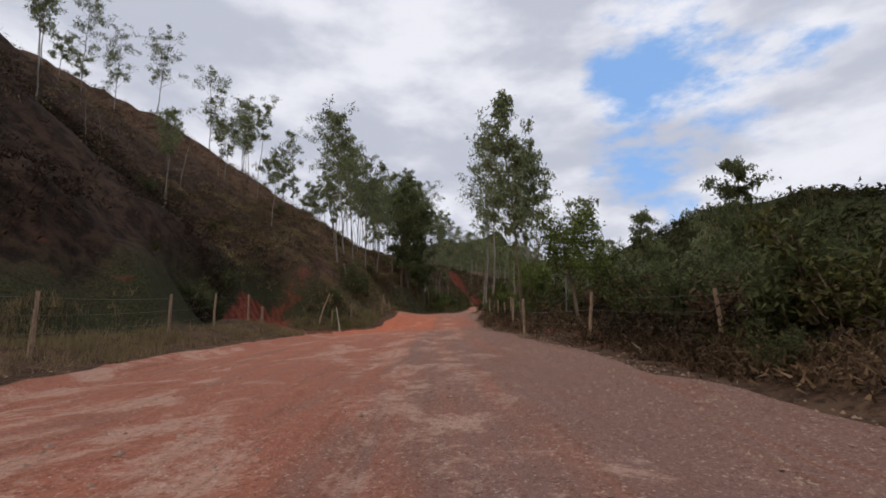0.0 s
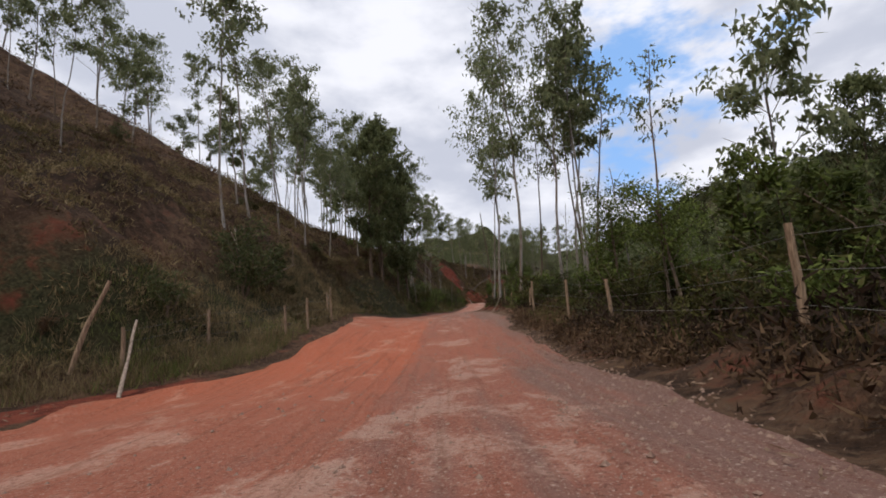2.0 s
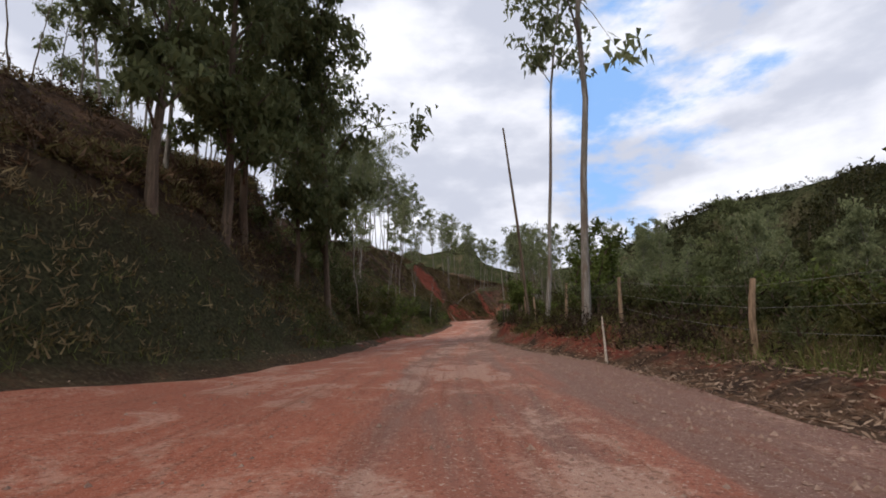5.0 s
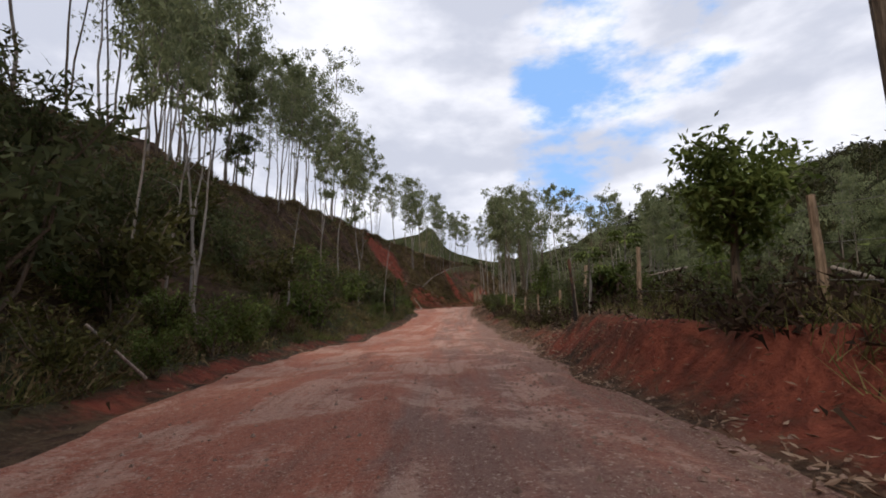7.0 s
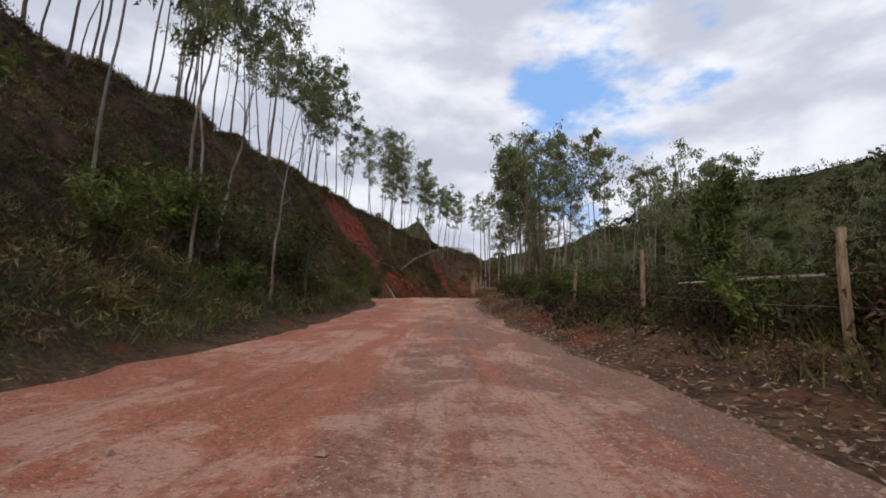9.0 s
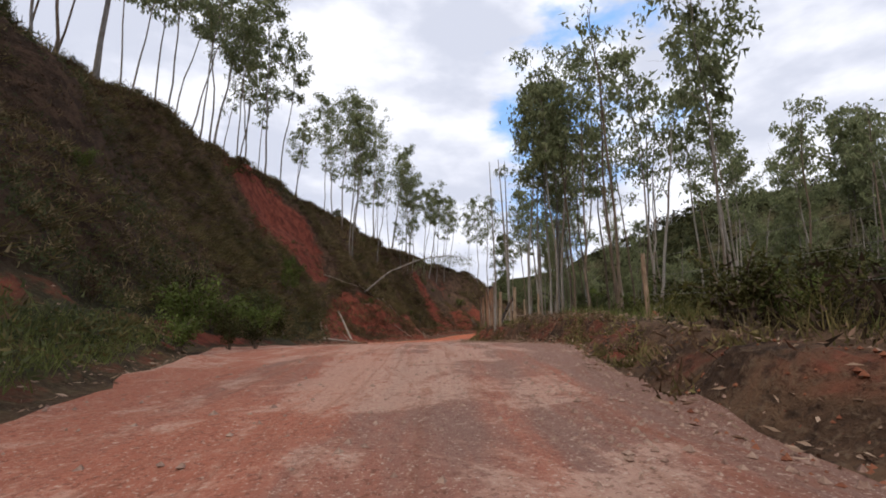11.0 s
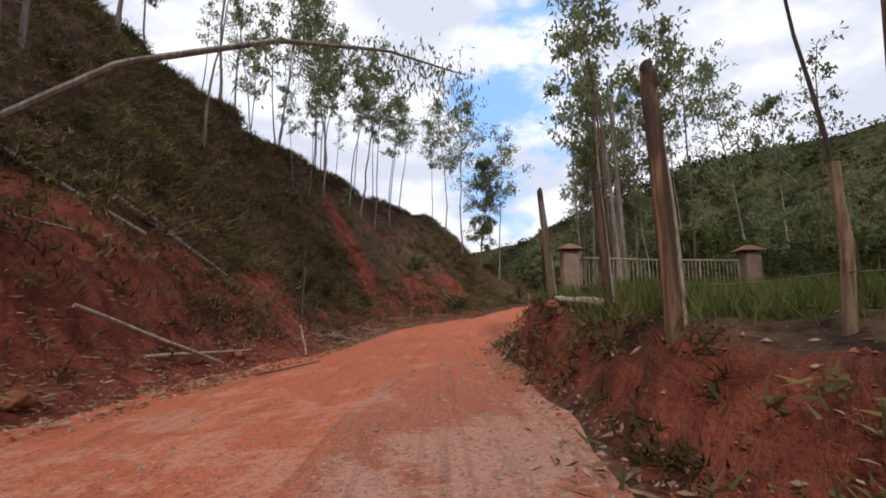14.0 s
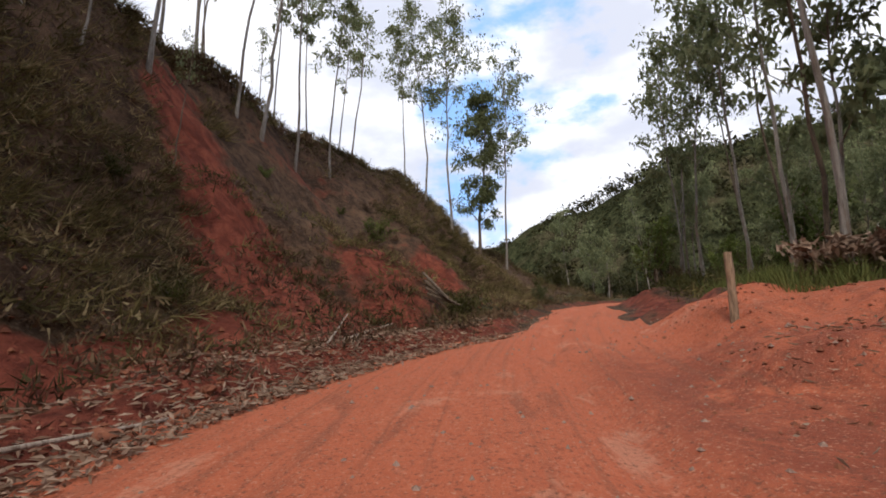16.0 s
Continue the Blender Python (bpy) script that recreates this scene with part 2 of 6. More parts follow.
def height(s, u, x, y):
    s, u = np.asarray(s, float), np.asarray(u, float)
    z = keyed(s, LEVEL) + keyed(s, BANK) * np.clip(u, -20, 12)
    a = -u
    e, foot, lift, top, up, slope = (keyed(s, LEFT, i) for i in range(1, 7))
    wob = rough(x, y, 9, 3)
    top = top + wob * 1.2
    up = up + rough(x + 50, y, 14, 3) * 1.0 - 0.7 * ramp(s, 70, 85)
    bank = lift * ramp(a, e, foot) + (up - lift) * np.clip((a - foot) / (top - foot), 0, 1) ** keyed(s, HOLLOW)
    high = slope * 120 * (1 - np.exp(-np.maximum(a - top, 0) / 120))
    lumps = ramp(a, e + 0.3, foot + 2.0) * (rough(x, y, 3.0, 4) * 0.62 + rough(x, y, 11, 2) * 0.5 + rough(x + 9, y, 1.5, 2) * 0.14 + (np.abs(rough(x + 70, y, 6.5, 2)) - 0.35) * 1.15)
    left = bank + high + lumps
    for hs, hu, ls, lu, deep in ((52.3, -10.8, 2.3, 1.1, 1.6), (52, -13.2, 3.2, 1.2, -0.9), (28, -14.8, 2.6, 1.1, 1.5), (28, -17, 3.4, 1.2, -0.9), (46, -10.3, 0.9, 0.8, 0.7)):
        left = left - deep * np.exp(-(((s - hs) / ls) ** 2) - ((u - hu) / lu) ** 2)
    beyond = ramp(s, 226, 244) * ramp(a, 13, 45)     # the spur ends and the valley opens
    left = left * (1 - beyond)
    re, berm, wide, shelf, drop = (keyed(s, RIGHT, i) for i in range(1, 6))
    re = re + 0.16 * rough(x + 30, y, 2.4, 3)
    right = berm * (1 + 0.12 * rough(x, y + 60, 3.0, 2)) * ramp(u, re, re + wide * (1.15 + 0.5 * rough(x, y + 20, 1.8, 2))) - drop * ramp(u, shelf, shelf + 22)
    right = right + ramp(u, re - 0.1, re + 1.5) * (rough(x, y, 1.6, 4) * 0.16 + rough(x, y, 6, 3) * 0.16 + rough(x + 5, y, 0.6, 2) * 0.05)
    hill = 0
    for hx, hy, rx, ry, hz in HILLS:
        hill = np.maximum(hill, hz * np.exp(-(((x - hx) / rx) ** 2) - ((y - hy) / ry) ** 2))
    line = keyed(y, RIDGE, 1)
    ridge = keyed(y, RIDGE, 2) * np.exp(-(((x - line + 4 * rough(y, y, 60, 2)) / 38) ** 2))
    hill = np.maximum(hill, ridge) * (1 + 0.05 * rough(x, y, 40, 3))
    left = left + hill * beyond
    right = right + hill * ramp(u, 16, 60) + ramp(u, 14, 40) * rough(x, y, 16, 4) * 1.2
    left = left + 0.13 * np.clip(a - 3, 0, 6) * ramp(s, 40, 48) * ramp(-s, -72, -62)
    on = np.where(u < 0, left, right)
    # the worn surface: a low crown, wheel ruts, potholes
    inside = ramp(a, e, e - 1.2) * (u <= 0) + ramp(u, re, re - 1.0) * (u > 0)
    rut = sum(np.exp(-(((u - c - 0.25 * rough(s, c, 25, 2)) / 0.28) ** 2)) for c in (-1.9, -0.55, 0.75, 2.1))
    gully = 0.2 * np.exp(-(((u - keyed(s, ((193, 0.8), (198, 1.3), (203, 0.9), (210, 1.4))) - 0.25 * rough(s, s * 0, 3, 2)) / 0.33) ** 2)) * ramp(s, 194, 197) * ramp(s, 211, 206)
    worn = 0.03 - gully - 0.004 * u * u - 0.025 * rut + 0.03 * rough(x, y, 2.2, 4) + 0.02 * rough(x, y, 0.6, 2)
    return z + on + inside * worn + (1 - inside) * 0.03 * rough(x, y, 0.7, 2)


def on_ground(s, u):
    """World points on the ground, s along and u beside the road."""
    x, y = place(s, u)
    return np.stack([x, y, height(s, u, x, y)], -1)

# ---- materials ----
def material(name, roughness=0.9, specular=0.3):
    m = bpy.data.materials.new(name)
    m.use_nodes = True
    tree = m.node_tree
    shader = tree.nodes["Principled BSDF"]
    shader.inputs["Roughness"].default_value = roughness
    shader.inputs["Specular IOR Level"].default_value = specular
    return m, tree, shader


def bump(tree, shader, value, strength, distance):
    b = tree.nodes.new("ShaderNodeBump")
    b.inputs["Strength"].default_value, b.inputs["Distance"].default_value = strength, distance
    tree.links.new(value, b.inputs["Height"])
    tree.links.new(b.outputs[0], shader.inputs["Normal"])


def position(tree, scale=(1, 1, 1)):
    g = tree.nodes.new("ShaderNodeNewGeometry").outputs["Position"]
    m = tree.nodes.new("ShaderNodeMapping")
    m.inputs["Scale"].default_value = scale
    tree.links.new(g, m.inputs["Vector"])
    return m.outputs[0]


def along_road(tree, scale):
    """Metres across and along the road, scaled."""
    uv = tree.nodes.new("ShaderNodeUVMap")
    uv.uv_map = "road"
    m = tree.nodes.new("ShaderNodeMapping")
    m.inputs["Scale"].default_value = (*scale, 1)
    tree.links.new(uv.outputs[0], m.inputs["Vector"])
    return m.outputs[0]


def layer(tree, name):
    a = tree.nodes.new("ShaderNodeAttribute")
    a.attribute_name = name
    return a.outputs["Fac"]


def road_material():
    m, t, sh = material("packed_red_earth", 0.93, 0.15)
    p = position(t)
    streak = noise_node(t, along_road(t, (1.5, 0.1)), 1.0, 6, 0.62, 0.4)
    patch = noise_node(t, along_road(t, (0.5, 0.22)), 1.0, 6, 0.6, 0.9)
    grain = noise_node(t, p, 9.0, 6, 0.7)
    fine = noise_node(t, p, 46.0, 3, 0.7)
    blotch = noise_node(t, p, 0.9, 6, 0.65, 0.7)
    redness = layer(t, "redness")
    clay = step_node(t, redness, 0.6, 0.9)
    red = mix_node(t, grain, mix_node(t, clay, (0.25, 0.088, 0.057), (0.39, 0.095, 0.046)), mix_node(t, clay, (0.41, 0.158, 0.102), (0.56, 0.162, 0.08)))
    grey = mix_node(t, grain, (0.165, 0.09, 0.07), (0.285, 0.162, 0.126))
    tan = mix_node(t, grain, mix_node(t, clay, (0.42, 0.26, 0.195), (0.5, 0.21, 0.13)), mix_node(t, clay, (0.57, 0.38, 0.29), (0.63, 0.31, 0.2)))
    where = math_node(t, "ADD", math_node(t, "MULTIPLY", streak, 0.6), math_node(t, "MULTIPLY", patch, 0.4))
    where = math_node(t, "ADD", where, math_node(t, "SUBTRACT", redness, 0.5))
    colour = mix_node(t, step_node(t, where, 0.44, 0.64), grey, red)
    worn = math_node(t, "ADD", math_node(t, "MULTIPLY", patch, 0.45), math_node(t, "ADD", math_node(t, "MULTIPLY", blotch, 0.4), math_node(t, "MULTIPLY", grain, 0.15)))
    worn = math_node(t, "ADD", worn, layer(t, "crust"))
    crust = step_node(t, worn, 0.5, 0.56)
    colour = mix_node(t, math_node(t, "MULTIPLY", crust, 0.62), colour, tan)
    damp = step_node(t, noise_node(t, along_road(t, (1.1, 0.2)), 1.7, 5, 0.6, 0.8), 0.56, 0.68)
    colour = mix_node(t, math_node(t, "MULTIPLY", damp, 0.55), colour, (0.24, 0.085, 0.05))
    turned = math_node(t, "MULTIPLY", layer(t, "loose"), step_node(t, blotch, 0.36, 0.56))
    colour = mix_node(t, math_node(t, "MULTIPLY", turned, 0.8), colour, mix_node(t, grain, (0.13, 0.03, 0.018), (0.3, 0.08, 0.045)))
    # tyre lines, then grit: pale stones and dark hollows at two sizes
    lines = noise_node(t, along_road(t, (7.0, 0.12)), 1.0, 4, 0.6, 0.5)
    colour = mix_node(t, math_node(t, "MULTIPLY", step_node(t, lines, 0.5, 0.68), 0.4), colour, (0.2, 0.085, 0.052))
    coarse = noise_node(t, p, 6.5, 5, 0.75)
    colour = mix_node(t, math_node(t, "MULTIPLY", step_node(t, coarse, 0.54, 0.7), 0.45), colour, (0.17, 0.075, 0.05))
    pits = step_node(t, noise_node(t, p, 19.0, 4, 0.7), 0.54, 0.64)
    colour = mix_node(t, math_node(t, "MULTIPLY", pits, 0.68), colour, (0.13, 0.055, 0.036))
    specks = math_node(t, "MAXIMUM", step_node(t, fine, 0.58, 0.68), step_node(t, noise_node(t, p, 24.0, 2, 0.5), 0.63, 0.68))
    colour = mix_node(t, math_node(t, "MULTIPLY", specks, 0.65), colour, mix_node(t, clay, (0.52, 0.39, 0.31), (0.55, 0.27, 0.17)))
    t.links.new(colour, sh.inputs["Base Color"])
    h = math_node(t, "ADD", math_node(t, "MULTIPLY", grain, 0.6), math_node(t, "MULTIPLY", fine, 0.4))
    h = math_node(t, "SUBTRACT", h, math_node(t, "MULTIPLY", crust, 0.25))
    bump(t, sh, h, 1.0, 0.07)
    return m


def soil_material():
    m, t, sh = material("hillside_soil", 0.95, 0.12)
    p = position(t)
    wide = noise_node(t, p, 0.22, 6, 0.6, 0.5)
    mid = noise_node(t, p, 1.3, 6, 0.62, 0.4)
    grain = noise_node(t, p, 11.0, 5, 0.7)
    # bare red earth, raked by rain down the slope
    rill = noise_node(t, position(t, (1.6, 1.6, 0.25)), 1.4, 5, 0.6, 0.6)
    red = mix_node(t, step_node(t, rill, 0.3, 0.7), (0.095, 0.025, 0.016), (0.25, 0.069, 0.041))
    red = mix_node(t, math_node(t, "MULTIPLY", step_node(t, mid, 0.5, 0.68), 0.5), red, (0.15, 0.036, 0.022))
    red = mix_node(t, math_node(t, "MULTIPLY", step_node(t, grain, 0.54, 0.7), 0.5), red, (0.06, 0.02, 0.013))
    # litter: dead grass, bark and leaves
    litter = mix_node(t, step_node(t, mid, 0.35, 0.65), (0.046, 0.026, 0.016), (0.13, 0.075, 0.045))
    litter = mix_node(t, math_node(t, "MULTIPLY", step_node(t, grain, 0.5, 0.66), 0.7), litter, (0.14, 0.095, 0.062))
    litter = mix_node(t, math_node(t, "MULTIPLY", step_node(t, noise_node(t, p, 5.0, 4, 0.7), 0.5, 0.66), 0.7), litter, (0.02, 0.012, 0.008))
    # litter darkened in colour where the left slope lies in shade
    litter = mix_node(t, math_node(t, "MULTIPLY", layer(t, "slope_shade"), 0.75), litter, mix_node(t, step_node(t, mid, 0.4, 0.62), (0.012, 0.008, 0.006), (0.042, 0.024, 0.016)))
    green = mix_node(t, step_node(t, grain, 0.35, 0.65), (0.016, 0.018, 0.008), (0.062, 0.06, 0.027))
    colour = mix_node(t, step_node(t, math_node(t, "ADD", math_node(t, "MULTIPLY", layer(t, "green"), 0.75), math_node(t, "MULTIPLY", mid, 0.5)), 0.5, 0.85), litter, green)
    bare = math_node(t, "ADD", layer(t, "bare"), math_node(t, "MULTIPLY", math_node(t, "SUBTRACT", wide, 0.5), 0.55))
    bare = math_node(t, "ADD", bare, math_node(t, "MULTIPLY", math_node(t, "SUBTRACT", mid, 0.5), 0.6))
    colour = mix_node(t, step_node(t, bare, 0.42, 0.62), colour, red)
    t.links.new(colour, sh.inputs["Base Color"])
    h = math_node(t, "ADD", math_node(t, "MULTIPLY", mid, 0.7), math_node(t, "MULTIPLY", grain, 0.3))
    bump(t, sh, h, 1.0, 0.3)
    return m


def bark_material(name, pale, dark, ragged):
    m, t, sh = material(name, 0.88, 0.2)
    strip = noise_node(t, position(t, (11, 11, 0.9)), 1.0, 6, 0.68, 0.8)
    fine = noise_node(t, position(t, (40, 40, 5)), 1.0, 4, 0.7, 0.4)
    c = mix_node(t, step_node(t, strip, 0.3, 0.7), dark, pale)
    c = mix_node(t, math_node(t, "MULTIPLY", step_node(t, noise_node(t, position(t, (3, 3, 0.5)), 1.0, 5, 0.65, 0.6), 0.47, 0.6), 0.85), c, ragged)
    c = mix_node(t, math_node(t, "MULTIPLY", step_node(t, fine, 0.5, 0.7), 0.6), c, tuple(0.45 * v for v in dark))
    strip = math_node(t, "ADD", math_node(t, "MULTIPLY", strip, 0.7), math_node(t, "MULTIPLY", fine, 0.3))
    t.links.new(c, sh.inputs["Base Color"])
    bump(t, sh, strip, 1.0, 0.04)
    return m


def leaf_material(name, a, b, roughness=0.5, through=0.3, dull=1.0):
    m, t, sh = material(name, max(roughness, 0.65), 0.08)
    info = t.nodes.new("ShaderNodeNewGeometry").outputs["Random Per Island"]
    c = mix_node(t, info, a, b)
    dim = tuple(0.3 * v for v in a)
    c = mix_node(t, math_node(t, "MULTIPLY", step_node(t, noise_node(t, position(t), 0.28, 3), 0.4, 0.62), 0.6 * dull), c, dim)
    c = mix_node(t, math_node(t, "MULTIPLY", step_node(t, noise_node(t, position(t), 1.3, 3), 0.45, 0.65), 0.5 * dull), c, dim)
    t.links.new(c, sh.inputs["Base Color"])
    glow = t.nodes.new("ShaderNodeBsdfTranslucent")
    t.links.new(c, glow.inputs["Color"])
    both = t.nodes.new("ShaderNodeMixShader")
    both.inputs[0].default_value = through
    t.links.new(sh.outputs[0], both.inputs[1])
    t.links.new(glow.outputs[0], both.inputs[2])
    t.links.new(both.outputs[0], t.nodes["Material Output"].inputs["Surface"])
    return m


def plain_material(name, a, b, scale=6.0, roughness=0.9, stretch=(1, 1, 1), depth=0.02):
    m, t, sh = material(name, roughness, 0.2)
    n = noise_node(t, position(t, stretch), scale, 5, 0.65, 0.3)
    t.links.new(mix_node(t, step_node(t, n, 0.3, 0.7), a, b), sh.inputs["Base Color"])
    bump(t, sh, n, 0.7, depth)
    return m


ROAD = road_material()
SOIL = soil_material()
BARK_PALE = bark_material("pale_gum_bark", (0.33, 0.295, 0.26), (0.14, 0.12, 0.1), (0.16, 0.115, 0.085))
BARK_DARK = bark_material("ragged_brown_bark", (0.2, 0.145, 0.1), (0.065, 0.048, 0.036), (0.13, 0.09, 0.065))
BARK_RED = bark_material("peeled_orange_bark", (0.3, 0.165, 0.1), (0.11, 0.06, 0.038), (0.05, 0.034, 0.027))
BARK_CHAR = bark_material("charred_bark", (0.05, 0.042, 0.037), (0.022, 0.019, 0.017), (0.14, 0.07, 0.04))
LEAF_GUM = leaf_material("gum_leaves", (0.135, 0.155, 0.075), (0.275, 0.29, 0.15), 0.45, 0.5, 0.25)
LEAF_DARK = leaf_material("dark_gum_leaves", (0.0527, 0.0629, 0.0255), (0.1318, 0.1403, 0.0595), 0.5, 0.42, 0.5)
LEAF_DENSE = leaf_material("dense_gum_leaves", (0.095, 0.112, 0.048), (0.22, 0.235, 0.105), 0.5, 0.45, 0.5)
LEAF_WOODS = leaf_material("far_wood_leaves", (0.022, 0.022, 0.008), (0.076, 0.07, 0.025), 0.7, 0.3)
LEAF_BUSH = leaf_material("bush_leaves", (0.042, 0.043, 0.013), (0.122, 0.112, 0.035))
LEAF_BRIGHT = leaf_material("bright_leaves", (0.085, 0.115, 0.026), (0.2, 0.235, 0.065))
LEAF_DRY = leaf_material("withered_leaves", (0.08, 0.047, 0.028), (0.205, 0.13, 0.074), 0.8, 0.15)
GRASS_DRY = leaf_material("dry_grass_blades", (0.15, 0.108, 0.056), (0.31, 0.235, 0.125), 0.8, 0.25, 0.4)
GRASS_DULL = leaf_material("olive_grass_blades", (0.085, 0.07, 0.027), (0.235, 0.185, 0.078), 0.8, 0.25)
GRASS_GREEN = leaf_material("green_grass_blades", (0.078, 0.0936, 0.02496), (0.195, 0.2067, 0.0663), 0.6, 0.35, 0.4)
# withered scrub whose near-black colour carries the shade of slope and hedge
LEAF_SHADED = leaf_material("shade_dark_scrub", (0.0225, 0.015, 0.0105), (0.07125, 0.0465, 0.0315), 0.85, 0.1, 0.6)
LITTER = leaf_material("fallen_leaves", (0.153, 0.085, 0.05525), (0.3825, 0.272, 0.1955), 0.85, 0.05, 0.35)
STONE = plain_material("reddish_stone", (0.17, 0.095, 0.072), (0.33, 0.225, 0.17), 14)
CLOD = plain_material("red_earth_clod", (0.1275, 0.04125, 0.0225), (0.255, 0.0975, 0.0525), 7)
POST_WOOD = plain_material("weathered_post_wood", (0.13, 0.085, 0.055), (0.36, 0.25, 0.165), 9, 0.9, (3, 3, 0.4))
DEAD_WOOD = plain_material("bleached_dead_wood", (0.16, 0.115, 0.085), (0.42, 0.34, 0.27), 7, 0.9, (3, 3, 0.6))
WIRE = plain_material("dull_wire", (0.1, 0.09, 0.08), (0.22, 0.2, 0.18), 20, 0.6)
RENDERED = plain_material("weathered_render", (0.19, 0.125, 0.095), (0.3, 0.2, 0.15), 3.5)
TILE = plain_material("old_clay_tile", (0.14, 0.075, 0.05), (0.25, 0.13, 0.085), 8)

# ---- helpers for building ----
def mesh_of(name, verts, faces, mat=None, smooth=False):
    me = bpy.data.meshes.new(name)
    verts, faces = np.asarray(verts, np.float32), np.asarray(faces, np.int32)
    n, k = faces.shape
    me.vertices.add(len(verts))
    me.vertices.foreach_set("co", verts.ravel())
    me.loops.add(n * k)
    me.loops.foreach_set("vertex_index", faces.ravel())
    me.polygons.add(n)
    me.polygons.foreach_set("loop_start", np.arange(0, n * k, k, dtype=np.int32))
    me.polygons.foreach_set("use_smooth", np.full(n, smooth))
    me.update(calc_edges=True)
    me.validate()
    if mat:
        me.materials.append(mat)
    return me


def child(name, me, parent, label=""):
    ob = new(name, me)
    ob.parent = parent
    return tagged(ob, label)


class Soup:
    """Gathers tubes and leaves into one mesh, of quads or, for small leaves, of triangles."""

    def __init__(self):
        self.verts, self.faces, self.count = [], [], 0

    def add(self, verts, faces):
        self.verts.append(np.asarray(verts, float))
        self.faces.append(np.asarray(faces, int) + self.count)
        self.count += len(verts)

    def tube(self, points, radii, sides=6, cap=False):
        points, radii = np.asarray(points, float), np.asarray(radii, float)
        d = np.gradient(points, axis=0)
        d /= np.linalg.norm(d, axis=1)[:, None] + 1e-9
        ref = np.where(np.abs(d[:, 2:3]) > 0.9, np.array([[1.0, 0, 0]]), np.array([[0, 0, 1.0]]))
        a = np.cross(d, ref)
        a /= np.linalg.norm(a, axis=1)[:, None] + 1e-9
        b = np.cross(d, a)
        ang = np.linspace(0, 2 * math.pi, sides, endpoint=False)
        ring = points[:, None] + radii[:, None, None] * (np.cos(ang)[None, :, None] * a[:, None] + np.sin(ang)[None, :, None] * b[:, None])
        n = len(points)
        i, j = np.meshgrid(np.arange(n - 1), np.arange(sides), indexing="ij")
        k = (j + 1) % sides
        faces = np.stack([i * sides + j, i * sides + k, (i + 1) * sides + k, (i + 1) * sides + j], -1).reshape(-1, 4)
        verts = ring.reshape(-1, 3)
        if cap:
            verts = np.vstack([verts, points[:1], points[-1:]])
            ends = []
            for q in range(0, sides, 2):
                r, w = (q + 1) % sides, (q + 2) % sides
                ends += [[n * sides, w, r, q], [n * sides + 1, (n - 1) * sides + q, (n - 1) * sides + r, (n - 1) * sides + w]]
            faces = np.vstack([faces, np.array(ends)])
        self.add(verts, faces)

    def leaves(self, at, way, length, width, rng):
        n = len(at)
        way = way / (np.linalg.norm(way, axis=1)[:, None] + 1e-9)
        side = np.cross(way, rng.normal(size=(n, 3)))
        side /= np.linalg.norm(side, axis=1)[:, None] + 1e-9
        length, width = np.broadcast_to(length, n)[:, None], np.broadcast_to(width, n)[:, None]
        bend = np.cross(side, way) * length * rng.uniform(-0.15, 0.15, (n, 1))
        v = np.stack([at, at + way * length * 0.42 + side * width / 2 + bend, at + way * length, at + way * length * 0.42 - side * width / 2 + bend], 1)
        self.add(v.reshape(-1, 3), np.arange(4 * n).reshape(n, 4))

    def slips(self, at, way, length, width, rng):
        """Leaves and blades of one triangle each."""
        n = len(at)
        way = way / (np.linalg.norm(way, axis=1)[:, None] + 1e-9)
        side = np.cross(way, rng.normal(size=(n, 3)))
        side /= np.linalg.norm(side, axis=1)[:, None] + 1e-9
        length, width = np.broadcast_to(length, n)[:, None], np.broadcast_to(width, n)[:, None]
        v = np.stack([at + side * width / 2, at - side * width / 2, at + way * length], 1)
        self.add(v.reshape(-1, 3), np.arange(3 * n).reshape(n, 3))

    def lumps(self, at, size, rng):
        """Rough eight-sided lumps."""
        n = len(at)
        corner = np.array([[1, 0, 0], [0, 1, 0], [-1, 0, 0], [0, -1, 0], [0, 0, 0.8], [0, 0, -0.6]], float)
        v = corner[None] * rng.uniform(0.6, 1.3, (n, 6, 3)) * np.broadcast_to(size, n)[:, None, None]
        a = rng.uniform(0, 6.28, n)
        c, s = np.cos(a)[:, None], np.sin(a)[:, None]
        v = np.stack([v[..., 0] * c - v[..., 1] * s, v[..., 0] * s + v[..., 1] * c, v[..., 2]], -1) + at[:, None]
        f = np.array([[0, 1, 4], [1, 2, 4], [2, 3, 4], [3, 0, 4], [1, 0, 5], [2, 1, 5], [3, 2, 5], [0, 3, 5]])
        self.add(v.reshape(-1, 3), (np.arange(n)[:, None, None] * 6 + f[None]).reshape(-1, 3))

    def mesh(self, name, mat, smooth=False):
        return mesh_of(name, np.vstack(self.verts), np.vstack(self.faces), mat, smooth)


def pole_mesh(name, points, radii, mat, sides=8, seed=0, knots=0.0):
    """A rough pole or log through the given points, with closed ends."""
    rr = np.random.RandomState(seed)
    soup = Soup()
    points = np.asarray(points, float)
    f = np.linspace(0, 1, len(points))
    g = np.linspace(0, 1, max(6, len(points) * 3, min(30, int(np.linalg.norm(points[-1] - points[0]) * 5))))
    line = np.column_stack([np.interp(g, f, points[:, k]) for k in range(3)])
    knot = np.linspace(0, 1, max(5, len(g) // 4))
    line[1:-1] += np.column_stack([np.interp(g, knot, rr.normal(0, knots, len(knot))) for _ in range(3)])[1:-1]
    soup.tube(line, np.interp(g, f, radii) * np.interp(g, knot, rr.uniform(0.88, 1.1, len(knot))), sides, True)
    return soup.mesh(name, mat, False)


